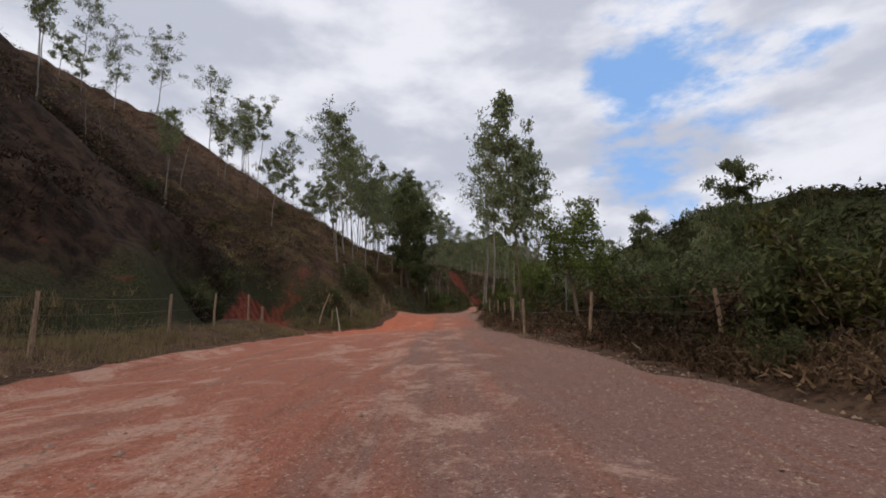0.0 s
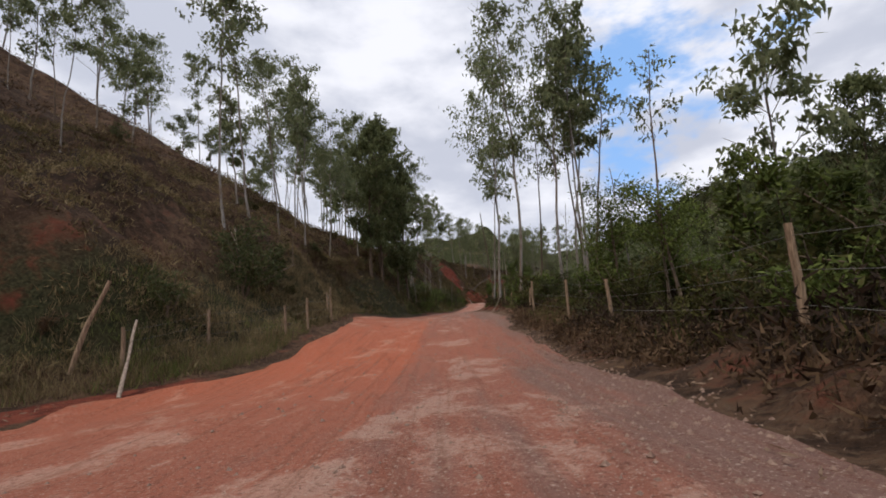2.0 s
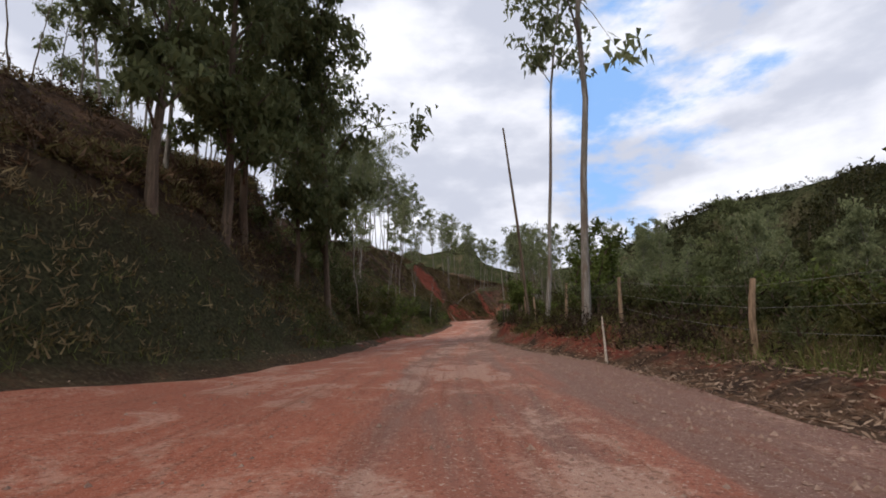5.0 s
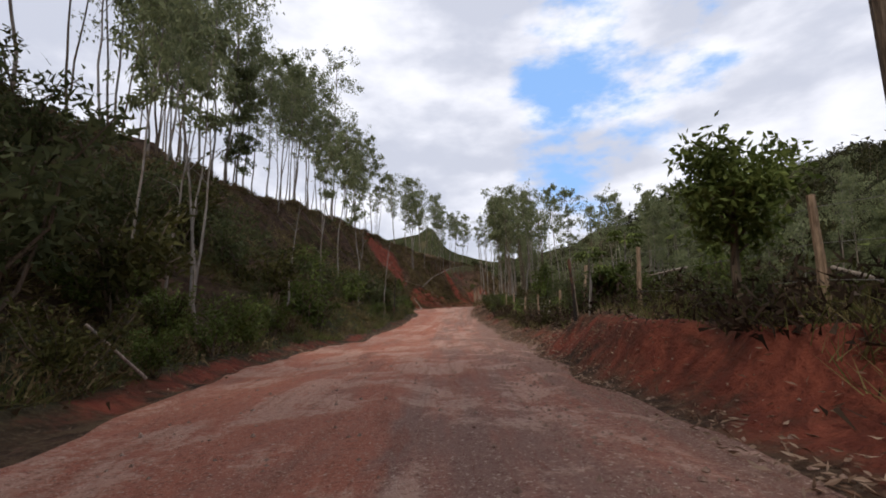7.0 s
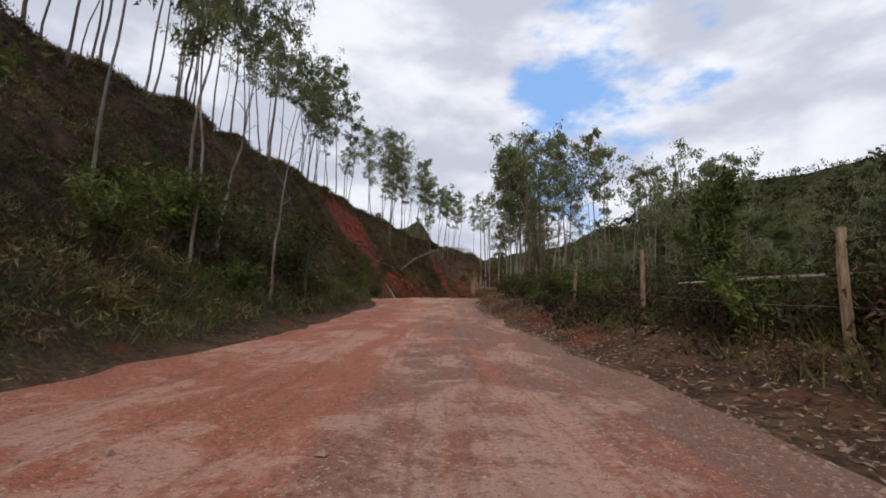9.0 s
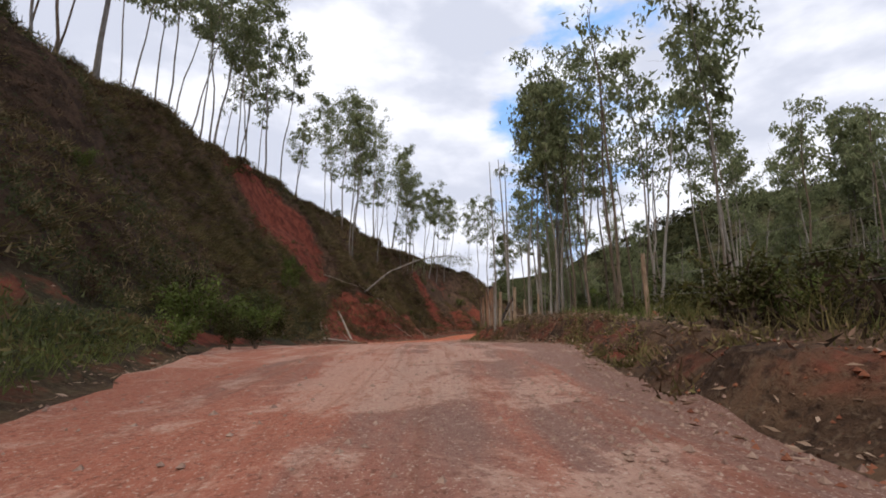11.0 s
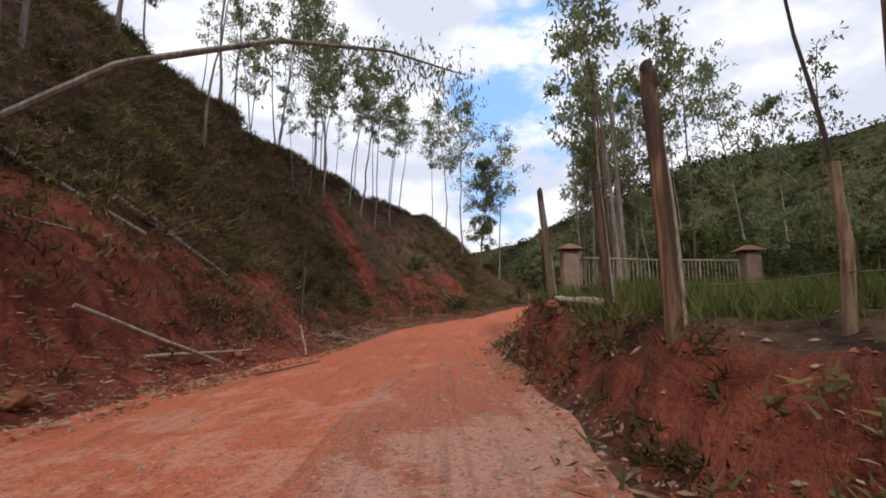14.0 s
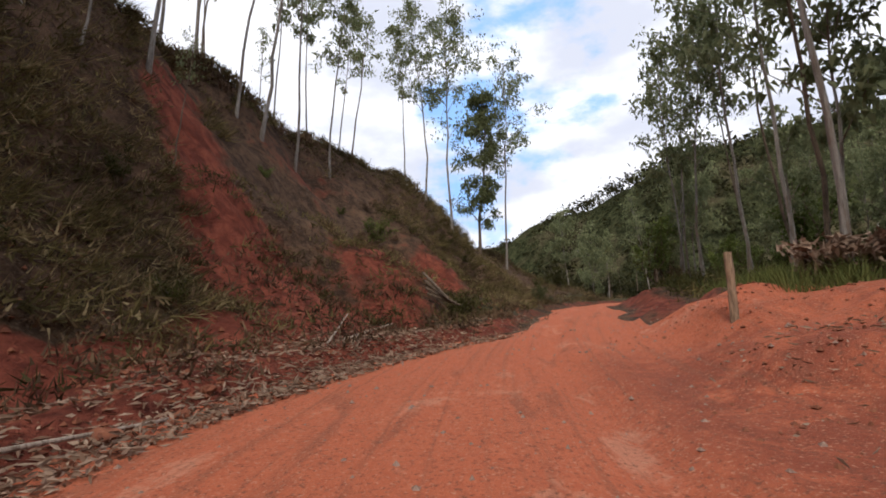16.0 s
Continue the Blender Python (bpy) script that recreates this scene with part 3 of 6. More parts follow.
# ---- ground and road ----
def build_ground():
    s = np.concatenate([np.arange(-30, -4, 1.0), np.arange(-4, 205, 0.48), np.arange(205, 268, 0.8)])
    step = lambda *runs: np.concatenate([np.arange(a, b, d) for a, b, d in runs])  # noqa: E731
    hill = step((0.15, 0.6, 0.15), (0.6, 3, 0.24), (3, 13, 0.42), (13, 22, 0.8), (22, 74, 2.2))
    vale = step((0.1, 1.6, 0.1), (1.6, 5, 0.25), (5, 16, 0.7), (16, 56, 1.9))
    # columns that keep to the ragged edges of the road
    left = -keyed(s, LEFT) + 0.1 + 0.3 * rough(s, s * 0 + 3, 2.6, 3)
    right = keyed(s, RIGHT) - 0.05 + 0.22 * rough(s, s * 0 + 90, 2.2, 3) + keyed(s, ((190, 0), (193, 1.5), (195, 6.2), (201, 6.4), (206, 0.6), (210, 0)))
    across = np.linspace(0, 1, 46)
    U = np.concatenate([left[:, None] - hill[None, ::-1], left[:, None] + (right - left)[:, None] * across, right[:, None] + vale[None]], 1)
    S = np.repeat(s[:, None], U.shape[1], 1)
    xyz = on_ground(S, U)
    ns, nu = S.shape
    i, j = np.meshgrid(np.arange(ns - 1), np.arange(nu - 1), indexing="ij")
    quad = np.stack([i * nu + j, i * nu + j + 1, (i + 1) * nu + j + 1, (i + 1) * nu + j], -1).reshape(-1, 4)
    on_road = ((j >= len(hill)) & (j < len(hill) + 45)).ravel()
    verts = xyz.reshape(-1, 3)
    flat_s, flat_u = S.ravel(), U.ravel()
    for name, pick, mat, label, kind in (
        ("road", on_road, ROAD, "rutted red dirt road with grey gravel and pale worn patches", "dirt road"),
        ("ground", ~on_road, SOIL, "steep red earth hillside and verge under dry litter", "ground"),
    ):
        f = quad[pick]
        used, back = np.unique(f, return_inverse=True)
        me = mesh_of(name, verts[used], back.reshape(f.shape), mat, True)
        uv = me.uv_layers.new(name="road")
        loops = np.empty(len(me.loops), np.int32)
        me.loops.foreach_get("vertex_index", loops)
        uv.data.foreach_set("uv", np.stack([flat_u[used][loops], flat_s[used][loops]], -1).astype(np.float32).ravel())
        vs, vu = flat_s[used], flat_u[used]
        for key, values in (("redness", redness(vs, vu)), ("bare", bareness(vs, vu)), ("green", greenness(vs, vu)), ("crust", crusted(vs, vu)), ("loose", loosened(vs, vu)), ("slope_shade", shaded_slope(vs, vu))):
            me.attributes.new(key, "FLOAT", "POINT").data.foreach_set("value", values.astype(np.float32))
        tagged(new(name, me), label, kind, kind="structure")


def redness(s, u):
    """How much of the road is bare red clay and not grey gravel."""
    r = keyed(s, ((-60, 0.5), (10, 0.5), (30, 0.55), (40, 0.7), (52, 0.65), (75, 0.52), (100, 0.52), (118, 0.53), (140, 0.53), (158, 0.5), (172, 0.62), (180, 0.75), (187, 0.9), (330, 0.95)))
    side = np.where(u < -1.2, 0.13, 0) * ramp(s, 195, 180) - ramp(u, 1.0, 3.0) * 0.16 * ramp(s, 190, 175) - ramp(u, 5.5, 8.5) * 0.5 * ramp(s, 185, 190)
    return np.clip(r + side, 0, 1)


def crusted(s, u):
    """Where the road is worn to a pale crust, or loose and dark along its margin."""
    c = keyed(s, ((-60, 0.0), (30, 0.0), (45, -0.03), (60, 0.0), (85, 0.015), (120, 0.0), (145, 0.035), (168, 0.035), (180, 0.0), (187, -0.05), (330, -0.06)))
    margin = ramp(u, 0.8, 2.6) * ramp(s, 186, 176) * keyed(s, ((-60, 0.1), (30, 0.08), (75, 0.05), (330, 0.05)))
    return c - margin + 0.3 * ramp(u, 6.0, 8.0) * ramp(s, 190, 194)


def loosened(s, u):
    """Dark, newly turned earth at the mouth of the side track."""
    return ramp(s, 190, 194) * ramp(s, 204, 200) * ramp(u, 0.9, 2.2) * ramp(u, 7.4, 5.6)


def spot(s, u, s0, u0, rs, ru):
    return np.exp(-(((s - s0) / rs) ** 2) - ((u - u0) / ru) ** 2)


def bareness(s, u):
    """Where the red earth of the cutting lies open."""
    b = keyed(s, ((-60, 0.04), (95, 0.05), (130, 0.08), (160, 0.08), (185, 0.1), (210, 0.16), (330, 0.2))) * (u < 0)
    # the slip below the bench, and the scar above it
    upper = keyed(s, ((164, 7.2), (166, 8.2), (168, 9.2), (171, 10.6), (175, 11.8), (180, 11.4), (184, 9.2), (190, 8.7), (194, 7.5), (199, 7.6), (203, 5.2), (206, 4.2))) + 0.5 * rough(s, s * 0 + 7, 2.5, 3) - 0.6 * ramp(s, 168, 176) * ramp(s, 200, 194)
    b = b + 0.62 * ramp(s, 163.5, 166.5) * ramp(s, 207, 203) * ramp(-u, upper + 0.3, upper - 0.5) * (u < 0)
    b = b + 0.75 * np.exp(-(((s - keyed(-u, ((11, 175.5), (13, 175.4), (15, 175.2), (17.5, 174.4), (20, 173.4), (25, 172.4)))) / keyed(-u, ((11, 1.4), (12.5, 3.0), (15, 4.6), (20, 4.0), (26, 2.6)))) ** 2)) * ramp(-u, 11.4, 12.4) * ramp(-u, 26, 22)
    b = b + 0.6 * np.exp(-(((s - 205.6 + 0.25 * (u + 9) + 0.9 * rough(u, u * 0, 3, 2)) / keyed(-u, ((3, 4.2), (6, 2.6), (12, 1.2)))) ** 2)) * ramp(-u, 3, 4.5) * ramp(-u, 14, 12.5)
    b = b + 0.14 * ramp(s, 207, 209) * ramp(s, 230, 222) * ramp(-u, 3, 5) + 0.24 * ramp(s, 203, 207) * ramp(s, 220, 216) * ramp(-u, 1.2, 2.2) * ramp(-u, 9, 6) + 0.25 * spot(s, u, 212.5, -12.5, 4, 1.4) + 0.22 * spot(s, u, 213, -7.5, 4, 2.0)
    b = b + 0.45 * spot(s, u, 146, -8.2, 6, 1.0) + 0.3 * spot(s, u, 139, -8, 4, 2)
    # the track that climbs the hill and its mouth at the road
    track = keyed(s, ((28, -14.0), (34, -13.6), (37.4, -12.7), (39, -11.9), (42, -12.1), (46, -12.9), (54, -15.4)))
    b = b + 0.44 * np.exp(-(((u - track) / keyed(s, ((28, 0.7), (34, 1.05), (40, 0.95), (50, 0.6)))) ** 4)) * ramp(s, 27, 30) * ramp(s, 50, 46) + 0.62 * np.exp(-(((s - 32.4) / 3.2) ** 4) - ((u + 11.4) / 2.9) ** 4) + 0.4 * np.exp(-(((u + keyed(s, LEFT) + 0.5) / 0.6) ** 2)) * ramp(s, 29, 31) * ramp(s, 40, 37) + 0.32 * ramp(s, 4, 9) * ramp(s, 28, 25) * ramp(-u, 12.8, 13.6) * ramp(-u, 17.5, 16)
    b = b + 0.42 * np.exp(-(((u + keyed(s, LEFT) + 1.5) / 1.3) ** 2)) * ramp(s, 165, 172) * ramp(s, 210, 203)
    edge = np.exp(-(((u + keyed(s, LEFT) + 0.4) / 0.7) ** 2)) * keyed(s, ((-60, 0.34), (80, 0.36), (88, 0.48), (110, 0.44), (118, 0.36), (330, 0.36)))
    right = 0.66 * np.exp(-(((u - keyed(s, RIGHT) - 0.5 * keyed(s, RIGHT, 3)) / (0.6 + 0.4 * keyed(s, RIGHT, 3))) ** 2)) * (u > 0) * keyed(s, ((-60, 0.62), (60, 0.7), (82, 1.0), (100, 0.9), (108, 0.7), (135, 0.65), (160, 0.8), (168, 1.0), (180, 0.95), (184, 0.85), (188, 0.8), (192, 0.9), (196, 1), (330, 0.9)))
    return np.clip(b + edge + right + 0.3 * spot(s, u, 196, 6, 6, 3.0), 0, 1)


def greenness(s, u):
    left = 0.25 + 0.5 * np.exp(-(((u + keyed(s, LEFT, 2) + 0.8) / 2.0) ** 2))
    right = 0.3 + 0.15 * ramp(u, 6, 12) + 0.6 * spot(s, u, 188.2, 5.5, 2.4, 3.2) + 0.5 * ramp(s, 136, 142) * ramp(s, 187, 184) * ramp(u, 4.2, 5.2)
    return np.where(u < 0, left, right)


def shaded_slope(s, u):
    """Where the shade of the left slope is put into the soil's colour."""
    return np.where(u < 0, ramp(s, 62, 44) * ramp(-u, 12, 15) + 0.6 * ramp(s, 58, 80) * ramp(s, 168, 148) * ramp(-u, 6, 9), 0.0)


def build_distance():
    """The country beyond, one sheet to the skyline, tucked under the near ground."""
    a = np.concatenate([-np.geomspace(1900, 60, 34), np.linspace(-50, 85, 17), np.arange(90, 290, 5.0), np.geomspace(300, 1900, 26)])
    b = np.concatenate([-np.geomspace(1900, 50, 26), np.arange(-40, 440, 5.5), np.geomspace(450, 2600, 30)])
    X, Y = np.meshgrid(a, b, indexing="ij")
    pick = (LINE_S >= -30) & (LINE_S <= 268)
    lx, ly, ls = LINE_X[pick][::4], LINE_Y[pick][::4], LINE_S[pick][::4]
    d = (X.ravel()[:, None] - lx) ** 2 + (Y.ravel()[:, None] - ly) ** 2
    k = d.argmin(1)
    s = ls[k]
    h = np.radians(keyed(s, HEADING))
    u = (X.ravel() - lx[k]) * np.cos(h) - (Y.ravel() - ly[k]) * np.sin(h)
    far = np.sqrt(d.min(1))
    u = np.sign(u) * far
    x, y = X.ravel(), Y.ravel()
    z = height(s, u, x, y)
    r = np.hypot(x, y - 100)
    z = z - 14 * ramp(-far, -56, -34) - 8 * ramp(r, 700, 900)
    z = z + ramp(r, 520, 1500) * (120 + 110 * rough(x, y, 520, 4)) + ramp(r, 200, 500) * 14 * rough(x, y, 120, 4)
    na, nb = X.shape
    i, j = np.meshgrid(np.arange(na - 1), np.arange(nb - 1), indexing="ij")
    quad = np.stack([i * nb + j, (i + 1) * nb + j, (i + 1) * nb + j + 1, i * nb + j + 1], -1).reshape(-1, 4)
    m, t, sh = material("distant_woods", 1.0, 0.0)
    n1, n2 = noise_node(t, position(t), 0.03, 6, 0.65), noise_node(t, position(t), 0.45, 4, 0.7)
    c = mix_node(t, step_node(t, n2, 0.35, 0.65), (0.014, 0.016, 0.008), (0.06, 0.064, 0.03))
    c = mix_node(t, math_node(t, "MULTIPLY", step_node(t, n1, 0.52, 0.68), 0.5), c, (0.13, 0.1, 0.06))
    t.links.new(c, sh.inputs["Base Color"])
    bump(t, sh, n2, 1.0, 1.5)
    me = mesh_of("distant_land", np.stack([x, y, z], -1), quad, m, True)
    tagged(new("backdrop", me), "wooded valley side and far hazy hills", "hills", kind="structure")


build_ground()
build_distance()

# ---- trees ----
def gum_tree(seed, tall, girth, bare, spread, density, bark, leaf, lean=0.0, size=0.3, dead=False, limbs=15):
    """A gum tree as an Empty with a trunk (and its limbs) and a crown of hanging leaves. bare: the share of the trunk without limbs."""
    rng = np.random.RandomState(seed)
    root = new("gum_tree" if not dead else "dead_tree")
    wood, crown = Soup(), Soup()
    n = 10
    h = np.linspace(0, 1, n)
    turn = rng.uniform(0, 6.28)
    sway = np.cumsum(rng.normal(0, 0.006, (n, 2)), 0) * tall + np.outer(h**1.3, (math.cos(turn) * lean, math.sin(turn) * lean)) * tall
    spine = np.column_stack([sway, h * tall - 0.25])
    wood.tube(spine, girth * (1 - 0.88 * h) * (1 + 0.35 * np.exp(-h * 22)) + 0.012, 6)
    tips = []
    for i in range(limbs):
        f = bare + (1 - bare) * (i + rng.rand()) / limbs
        p = np.array([np.interp(f, h, spine[:, k]) for k in range(3)])
        turn = i * 2.4 + rng.uniform(-0.6, 0.6)
        up = (f - bare) / (1 - bare)
        reach = spread * (0.25 + 0.8 * math.sin(math.pi * (0.18 + 0.74 * up))) * rng.uniform(0.5, 1.2)
        rise = reach * rng.uniform(0.8, 1.5)
        bend = np.array([0.0, 0.35, 0.7, 1.0])
        arm = p + np.column_stack([np.cos(turn) * reach * bend, np.sin(turn) * reach * bend, rise * bend ** 0.8 - 0.12 * reach * bend**3])
        arm[1:] += rng.normal(0, 0.05 * reach, (3, 3))
        thick = girth * (1 - 0.85 * f) * 0.42
        wood.tube(arm, thick * (1 - 0.8 * bend) + 0.008, 4)
        tips += [(arm[-1], reach), (arm[2], reach), (arm[1] * 0.5 + arm[2] * 0.5, reach * 0.8)]
        for _ in range(2 if limbs > 14 else 1):
            q = arm[rng.randint(1, 3)]
            e = q + rng.normal(0, 0.4, 3) * reach + np.array([0, 0, 0.25 * reach])
            wood.tube([q, (q + e) / 2 + rng.normal(0, 0.05, 3), e], [thick * 0.4 + 0.006, thick * 0.25 + 0.005, 0.005], 3)
            tips.append((e, reach * 0.8))
    tips.append((spine[-1], spread * 0.6))
    child("trunk", wood.mesh("gum_trunk", bark, True), root)
    if not dead:
        for p, reach in tips:
            if rng.rand() < 0.22:
                continue
            k = int(density * rng.uniform(0.5, 1.5))
            c = p + rng.normal(0, 0.16, (2, 3)) * (0.3 + reach)
            at = c[rng.randint(0, 2, k)] + rng.normal(0, 1, (k, 3)) * np.array([0.24, 0.24, 0.2]) * (0.45 + reach * 0.42)
            way = rng.normal(0, 0.5, (k, 3)) + np.array([0, 0, -0.9])
            crown.slips(at, way, rng.uniform(0.6, 1.3, k) * size, rng.uniform(0.36, 0.62, k) * size, rng)
        child("crown", crown.mesh("gum_crown", leaf), root)
    return root


def again(ob, s, u, turn=0.0, size=1.0, tilt=0.0, tilt_y=0.0):
    p = on_ground(np.array(s), np.array(u))
    got = copy_thing(ob, pose(p[0], p[1], p[2], tilt, tilt_y, turn))
    got.scale = (size, size, size)
    return got


def forget(ob):
    for o in (*ob.children_recursive, ob):
        bpy.data.objects.remove(o)


KINDS = {
    # slim plantation gums with a high, thin crown
    "slim": [gum_tree(11 + i, 17, 0.068, 0.55, 1.9, 36, BARK_PALE, LEAF_GUM, 0.03 + 0.02 * i, 0.36, limbs=12) for i in range(4)],
    # tall gums with leaves from half way up
    "tall": [gum_tree(21 + i, 22, 0.108, 0.42, 2.9, 44, BARK_PALE, LEAF_GUM, 0.03 * i, 0.34, limbs=17) for i in range(4)],
    # dense dark gums, leafy almost to the ground
    "dense": [gum_tree(31 + i, 16, 0.14, 0.14, 2.3, 72, BARK_DARK, LEAF_DENSE, 0.04, 0.36, limbs=22) for i in range(2)],
    # small open-crowned trees on the skyline
    "small": [gum_tree(41 + i, 9, 0.075, 0.4, 2.2, 52, BARK_PALE, LEAF_GUM, 0.05, 0.36, limbs=10) for i in range(3)],
    # trunks with hardly a leaf
    "thin": [gum_tree(51 + i, 14, 0.07, 0.6, 1.2, 12, BARK_DARK, LEAF_GUM, 0.08, 0.3, limbs=9) for i in range(2)],
    "bare": [gum_tree(61 + i, 9, 0.06, 0.45, 0.9, 0, BARK_PALE, LEAF_GUM, 0.12, 0.3, dead=True, limbs=6) for i in range(3)],
}
LABELS = {
    "slim": ("slender pale-barked gum tree with a thin high crown", "gum trees"),
    "tall": ("tall gum tree with pale peeling bark and drooping leaves", "gum trees"),
    "dense": ("dark dense gum tree, leafy nearly to the ground", "gum trees"),
    "small": ("small open-crowned gum tree on the hillside", "gum trees"),
    "thin": ("thin gum trunk with only a few leaves", "gum trees"),
    "bare": ("bare dead sapling with pale forked branches", "dead saplings"),
}
for kind, obs in KINDS.items():
    for ob in obs:
        tagged(ob, LABELS[kind][0], "tree", LABELS[kind][1])
        ob.location = (0, 0, -400)
rng = np.random.RandomState(7)


def plant(kind, s, u, size=1.0, tilt=0.0, tilt_y=0.0, turn=None):
    obs = KINDS[kind]
    return again(obs[rng.randint(len(obs))], s, u, rng.uniform(0, 360) if turn is None else turn, size * rng.uniform(0.94, 1.06), tilt + rng.normal(0, 1.6), tilt_y + rng.normal(0, 1.6))


# trees that stand out, by kind: along the road, beside it, size
for kind, s, u, size in (
    ("thin", 42, 8.2, 0.8), ("tall", 76.2, 4.4, 1.27), ("slim", 81, 4.2, 1.2), ("tall", 61, 5.3, 1.15),
    ("tall", 58, 8, 0.95), ("slim", 57, 9.5, 1.25), ("slim", 58.5, 10, 1.2), ("thin", 57.8, 10.4, 1.3), ("slim", 59.3, 9.8, 1.3), ("thin", 60.3, 10.8, 1.3), ("bare", 60, 9, 0.9), ("bare", 63, 11, 1.0),
    ("small", 42, 13, 1.0), ("small", 95, 22, 0.9), ("thin", 66, 8, 1.2), ("bare", 47, 9, 0.8),
    ("slim", 50, -12.2, 0.95), ("slim", 54, -12.6, 0.95), ("tall", 60, -13, 0.7), ("small", 71, -35.5, 1.05), ("small", 84, -39, 1.0), ("tall", 74, -55, 0.9), ("slim", 63, -12, 0.95), ("slim", 66, -14, 0.9), ("tall", 68, -11.5, 0.65),
    ("dense", 72, -8.6, 0.95), ("dense", 75.5, -8.2, 1.1), ("dense", 78.4, -9, 1.25), ("dense", 82.5, -6.6, 1.1), ("dense", 80.4, -7.4, 0.9), ("slim", 76, -11, 1.0), ("dense", 88, -10, 0.6),
    ("small", 90, -30.2, 1.0), ("small", 96, -34.6, 1.0), ("small", 105, -40, 1.1), ("tall", 88, -47.2, 1.1), ("tall", 82, -50, 1.0), ("slim", 80, -40, 1.0),
    ("tall", 117, -21.7, 0.85), ("tall", 120, -22.2, 0.9), ("tall", 112, -22.4, 0.85), ("slim", 104, -21.9, 0.9), ("tall", 124, -22.2, 0.85), ("dense", 128, -21.7, 0.75), ("tall", 132, -22.7, 0.85), ("tall", 136, -22.2, 0.8),
    ("slim", 128.8, -11.3, 0.9), ("slim", 123.6, -11.6, 0.8), ("thin", 107.5, -15.2, 0.9), ("slim", 129, -17.7, 0.9), ("slim", 100.2, -9.6, 0.7), ("slim", 96, -9.0, 0.65), ("bare", 100.9, -9.9, 1.0), ("bare", 127, -9, 0.9), ("bare", 116, -9.5, 0.9), ("bare", 108, -9, 0.8), ("bare", 99, -8.5, 0.95), ("bare", 98.5, -9.7, 0.8), ("bare", 90.4, -6.9, 0.9), ("bare", 125.7, -6.3, 0.85), ("slim", 124, -8.3, 0.7),
    ("slim", 154, 11.8, 0.95), ("thin", 146.3, 19, 0.9), ("thin", 168.7, 9.1, 1.2), ("slim", 173.7, 6.9, 1.15), ("tall", 175, 8.8, 0.95), ("slim", 204.5, 7.2, 1.1), ("thin", 193, 7.6, 1.1), ("slim", 196.2, 8.4, 1.1), ("slim", 179, 9.5, 1.2), ("thin", 177, 12, 1.2), ("thin", 182, 12.5, 1.1), ("thin", 186, 12, 1.2),
    ("slim", 167, 7.4, 1.2), ("slim", 171, 7.6, 1.1), ("thin", 164, 8.6, 1.2), ("slim", 171.5, 6.2, 1.2), ("tall", 169, 8.2, 0.9), ("thin", 158, 8.8, 1.2), ("tall", 205, 11.6, 0.62),
    ("tall", 209, 11, 0.75), ("slim", 212, 14, 0.95), ("small", 210, 9.5, 1.0), ("slim", 210, 8, 1.0), ("small", 226, 4.8, 0.9), ("slim", 222, 5.2, 0.8), ("slim", 224, 5.5, 0.85), ("tall", 217.8, 6.4, 0.6), ("slim", 214.2, 7.6, 0.95), ("slim", 219.9, 8.4, 0.9), ("thin", 217.4, 9.6, 1.0), ("thin", 211, 9.5, 1.1), ("small", 229, 5.4, 0.8), ("small", 233, 5.2, 0.9), ("slim", 204, 12.6, 1.1), ("thin", 199.5, 13, 1.15), ("thin", 197, 18, 0.95),
    ("slim", 184.4, -12.5, 1.0), ("slim", 185.1, -12.6, 1.05), ("tall", 188, -14.9, 0.8), ("tall", 191, -14.7, 0.8), ("tall", 205, -12.5, 0.75), ("slim", 209, -13, 0.95), ("slim", 212, -12.5, 0.95), ("slim", 215, -13, 0.9), ("bare", 194, -12.4, 1.2), ("bare", 210, -12.6, 1.4),
    ("dense", 229, -11.5, 0.9), ("tall", 226, -11.5, 0.9), ("tall", 231, -10, 0.9), ("tall", 224, -13, 0.8), ("slim", 222, -13, 0.8), ("small", 240, -9, 0.9), ("small", 246, -8, 0.9), ("small", 250, -12, 1.0), ("tall", 256, -9, 0.7), ("thin", 204, -9.8, 0.35), ("slim", 203, -12.2, 0.5), ("slim", 202, -12.6, 0.45),
):
    plant(kind, s, u, size)
# a slender gum leaning over the fence, its leaves hanging along the upper trunk
_lean = tagged(gum_tree(27, 12.4, 0.055, 0.34, 0.95, 26, BARK_DARK, LEAF_GUM, 0.0, 0.3, limbs=20), "slender gum leaning over the fence with hanging leaves", "tree", "gum trees")
_p = on_ground(np.array(23.1), np.array(4.1))
_lean.matrix_basis = pose(_p[0], _p[1], _p[2], 0, -5, 0)
# the plantation along the crest and beyond
for i in range(92):
    s = 86 + 140 * rng.rand()
    u = -keyed(s, LEFT, 4) - 0.5 - 13 * rng.rand() ** 1.4
    plant(("slim", "slim", "thin", "slim", "tall")[rng.randint(5)], s, u, rng.uniform(0.95, 1.3) * (0.8 if s > 196 else 1.0))
# the slope above the clearing
for i in range(14):
    plant(("slim", "small", "thin")[rng.randint(3)], 48 + 44 * rng.rand(), -14 - 16 * rng.rand(), rng.uniform(0.55, 0.8))
for i in range(20):
    plant(("tall", "small", "slim")[rng.randint(3)], 2 + 70 * rng.rand(), -46 - 26 * rng.rand(), rng.uniform(0.7, 1.0))
for i in range(12):
    plant(("thin", "slim", "bare")[rng.randint(3)], 8 + 56 * rng.rand(), -18 - 18 * rng.rand(), rng.uniform(0.45, 0.65))
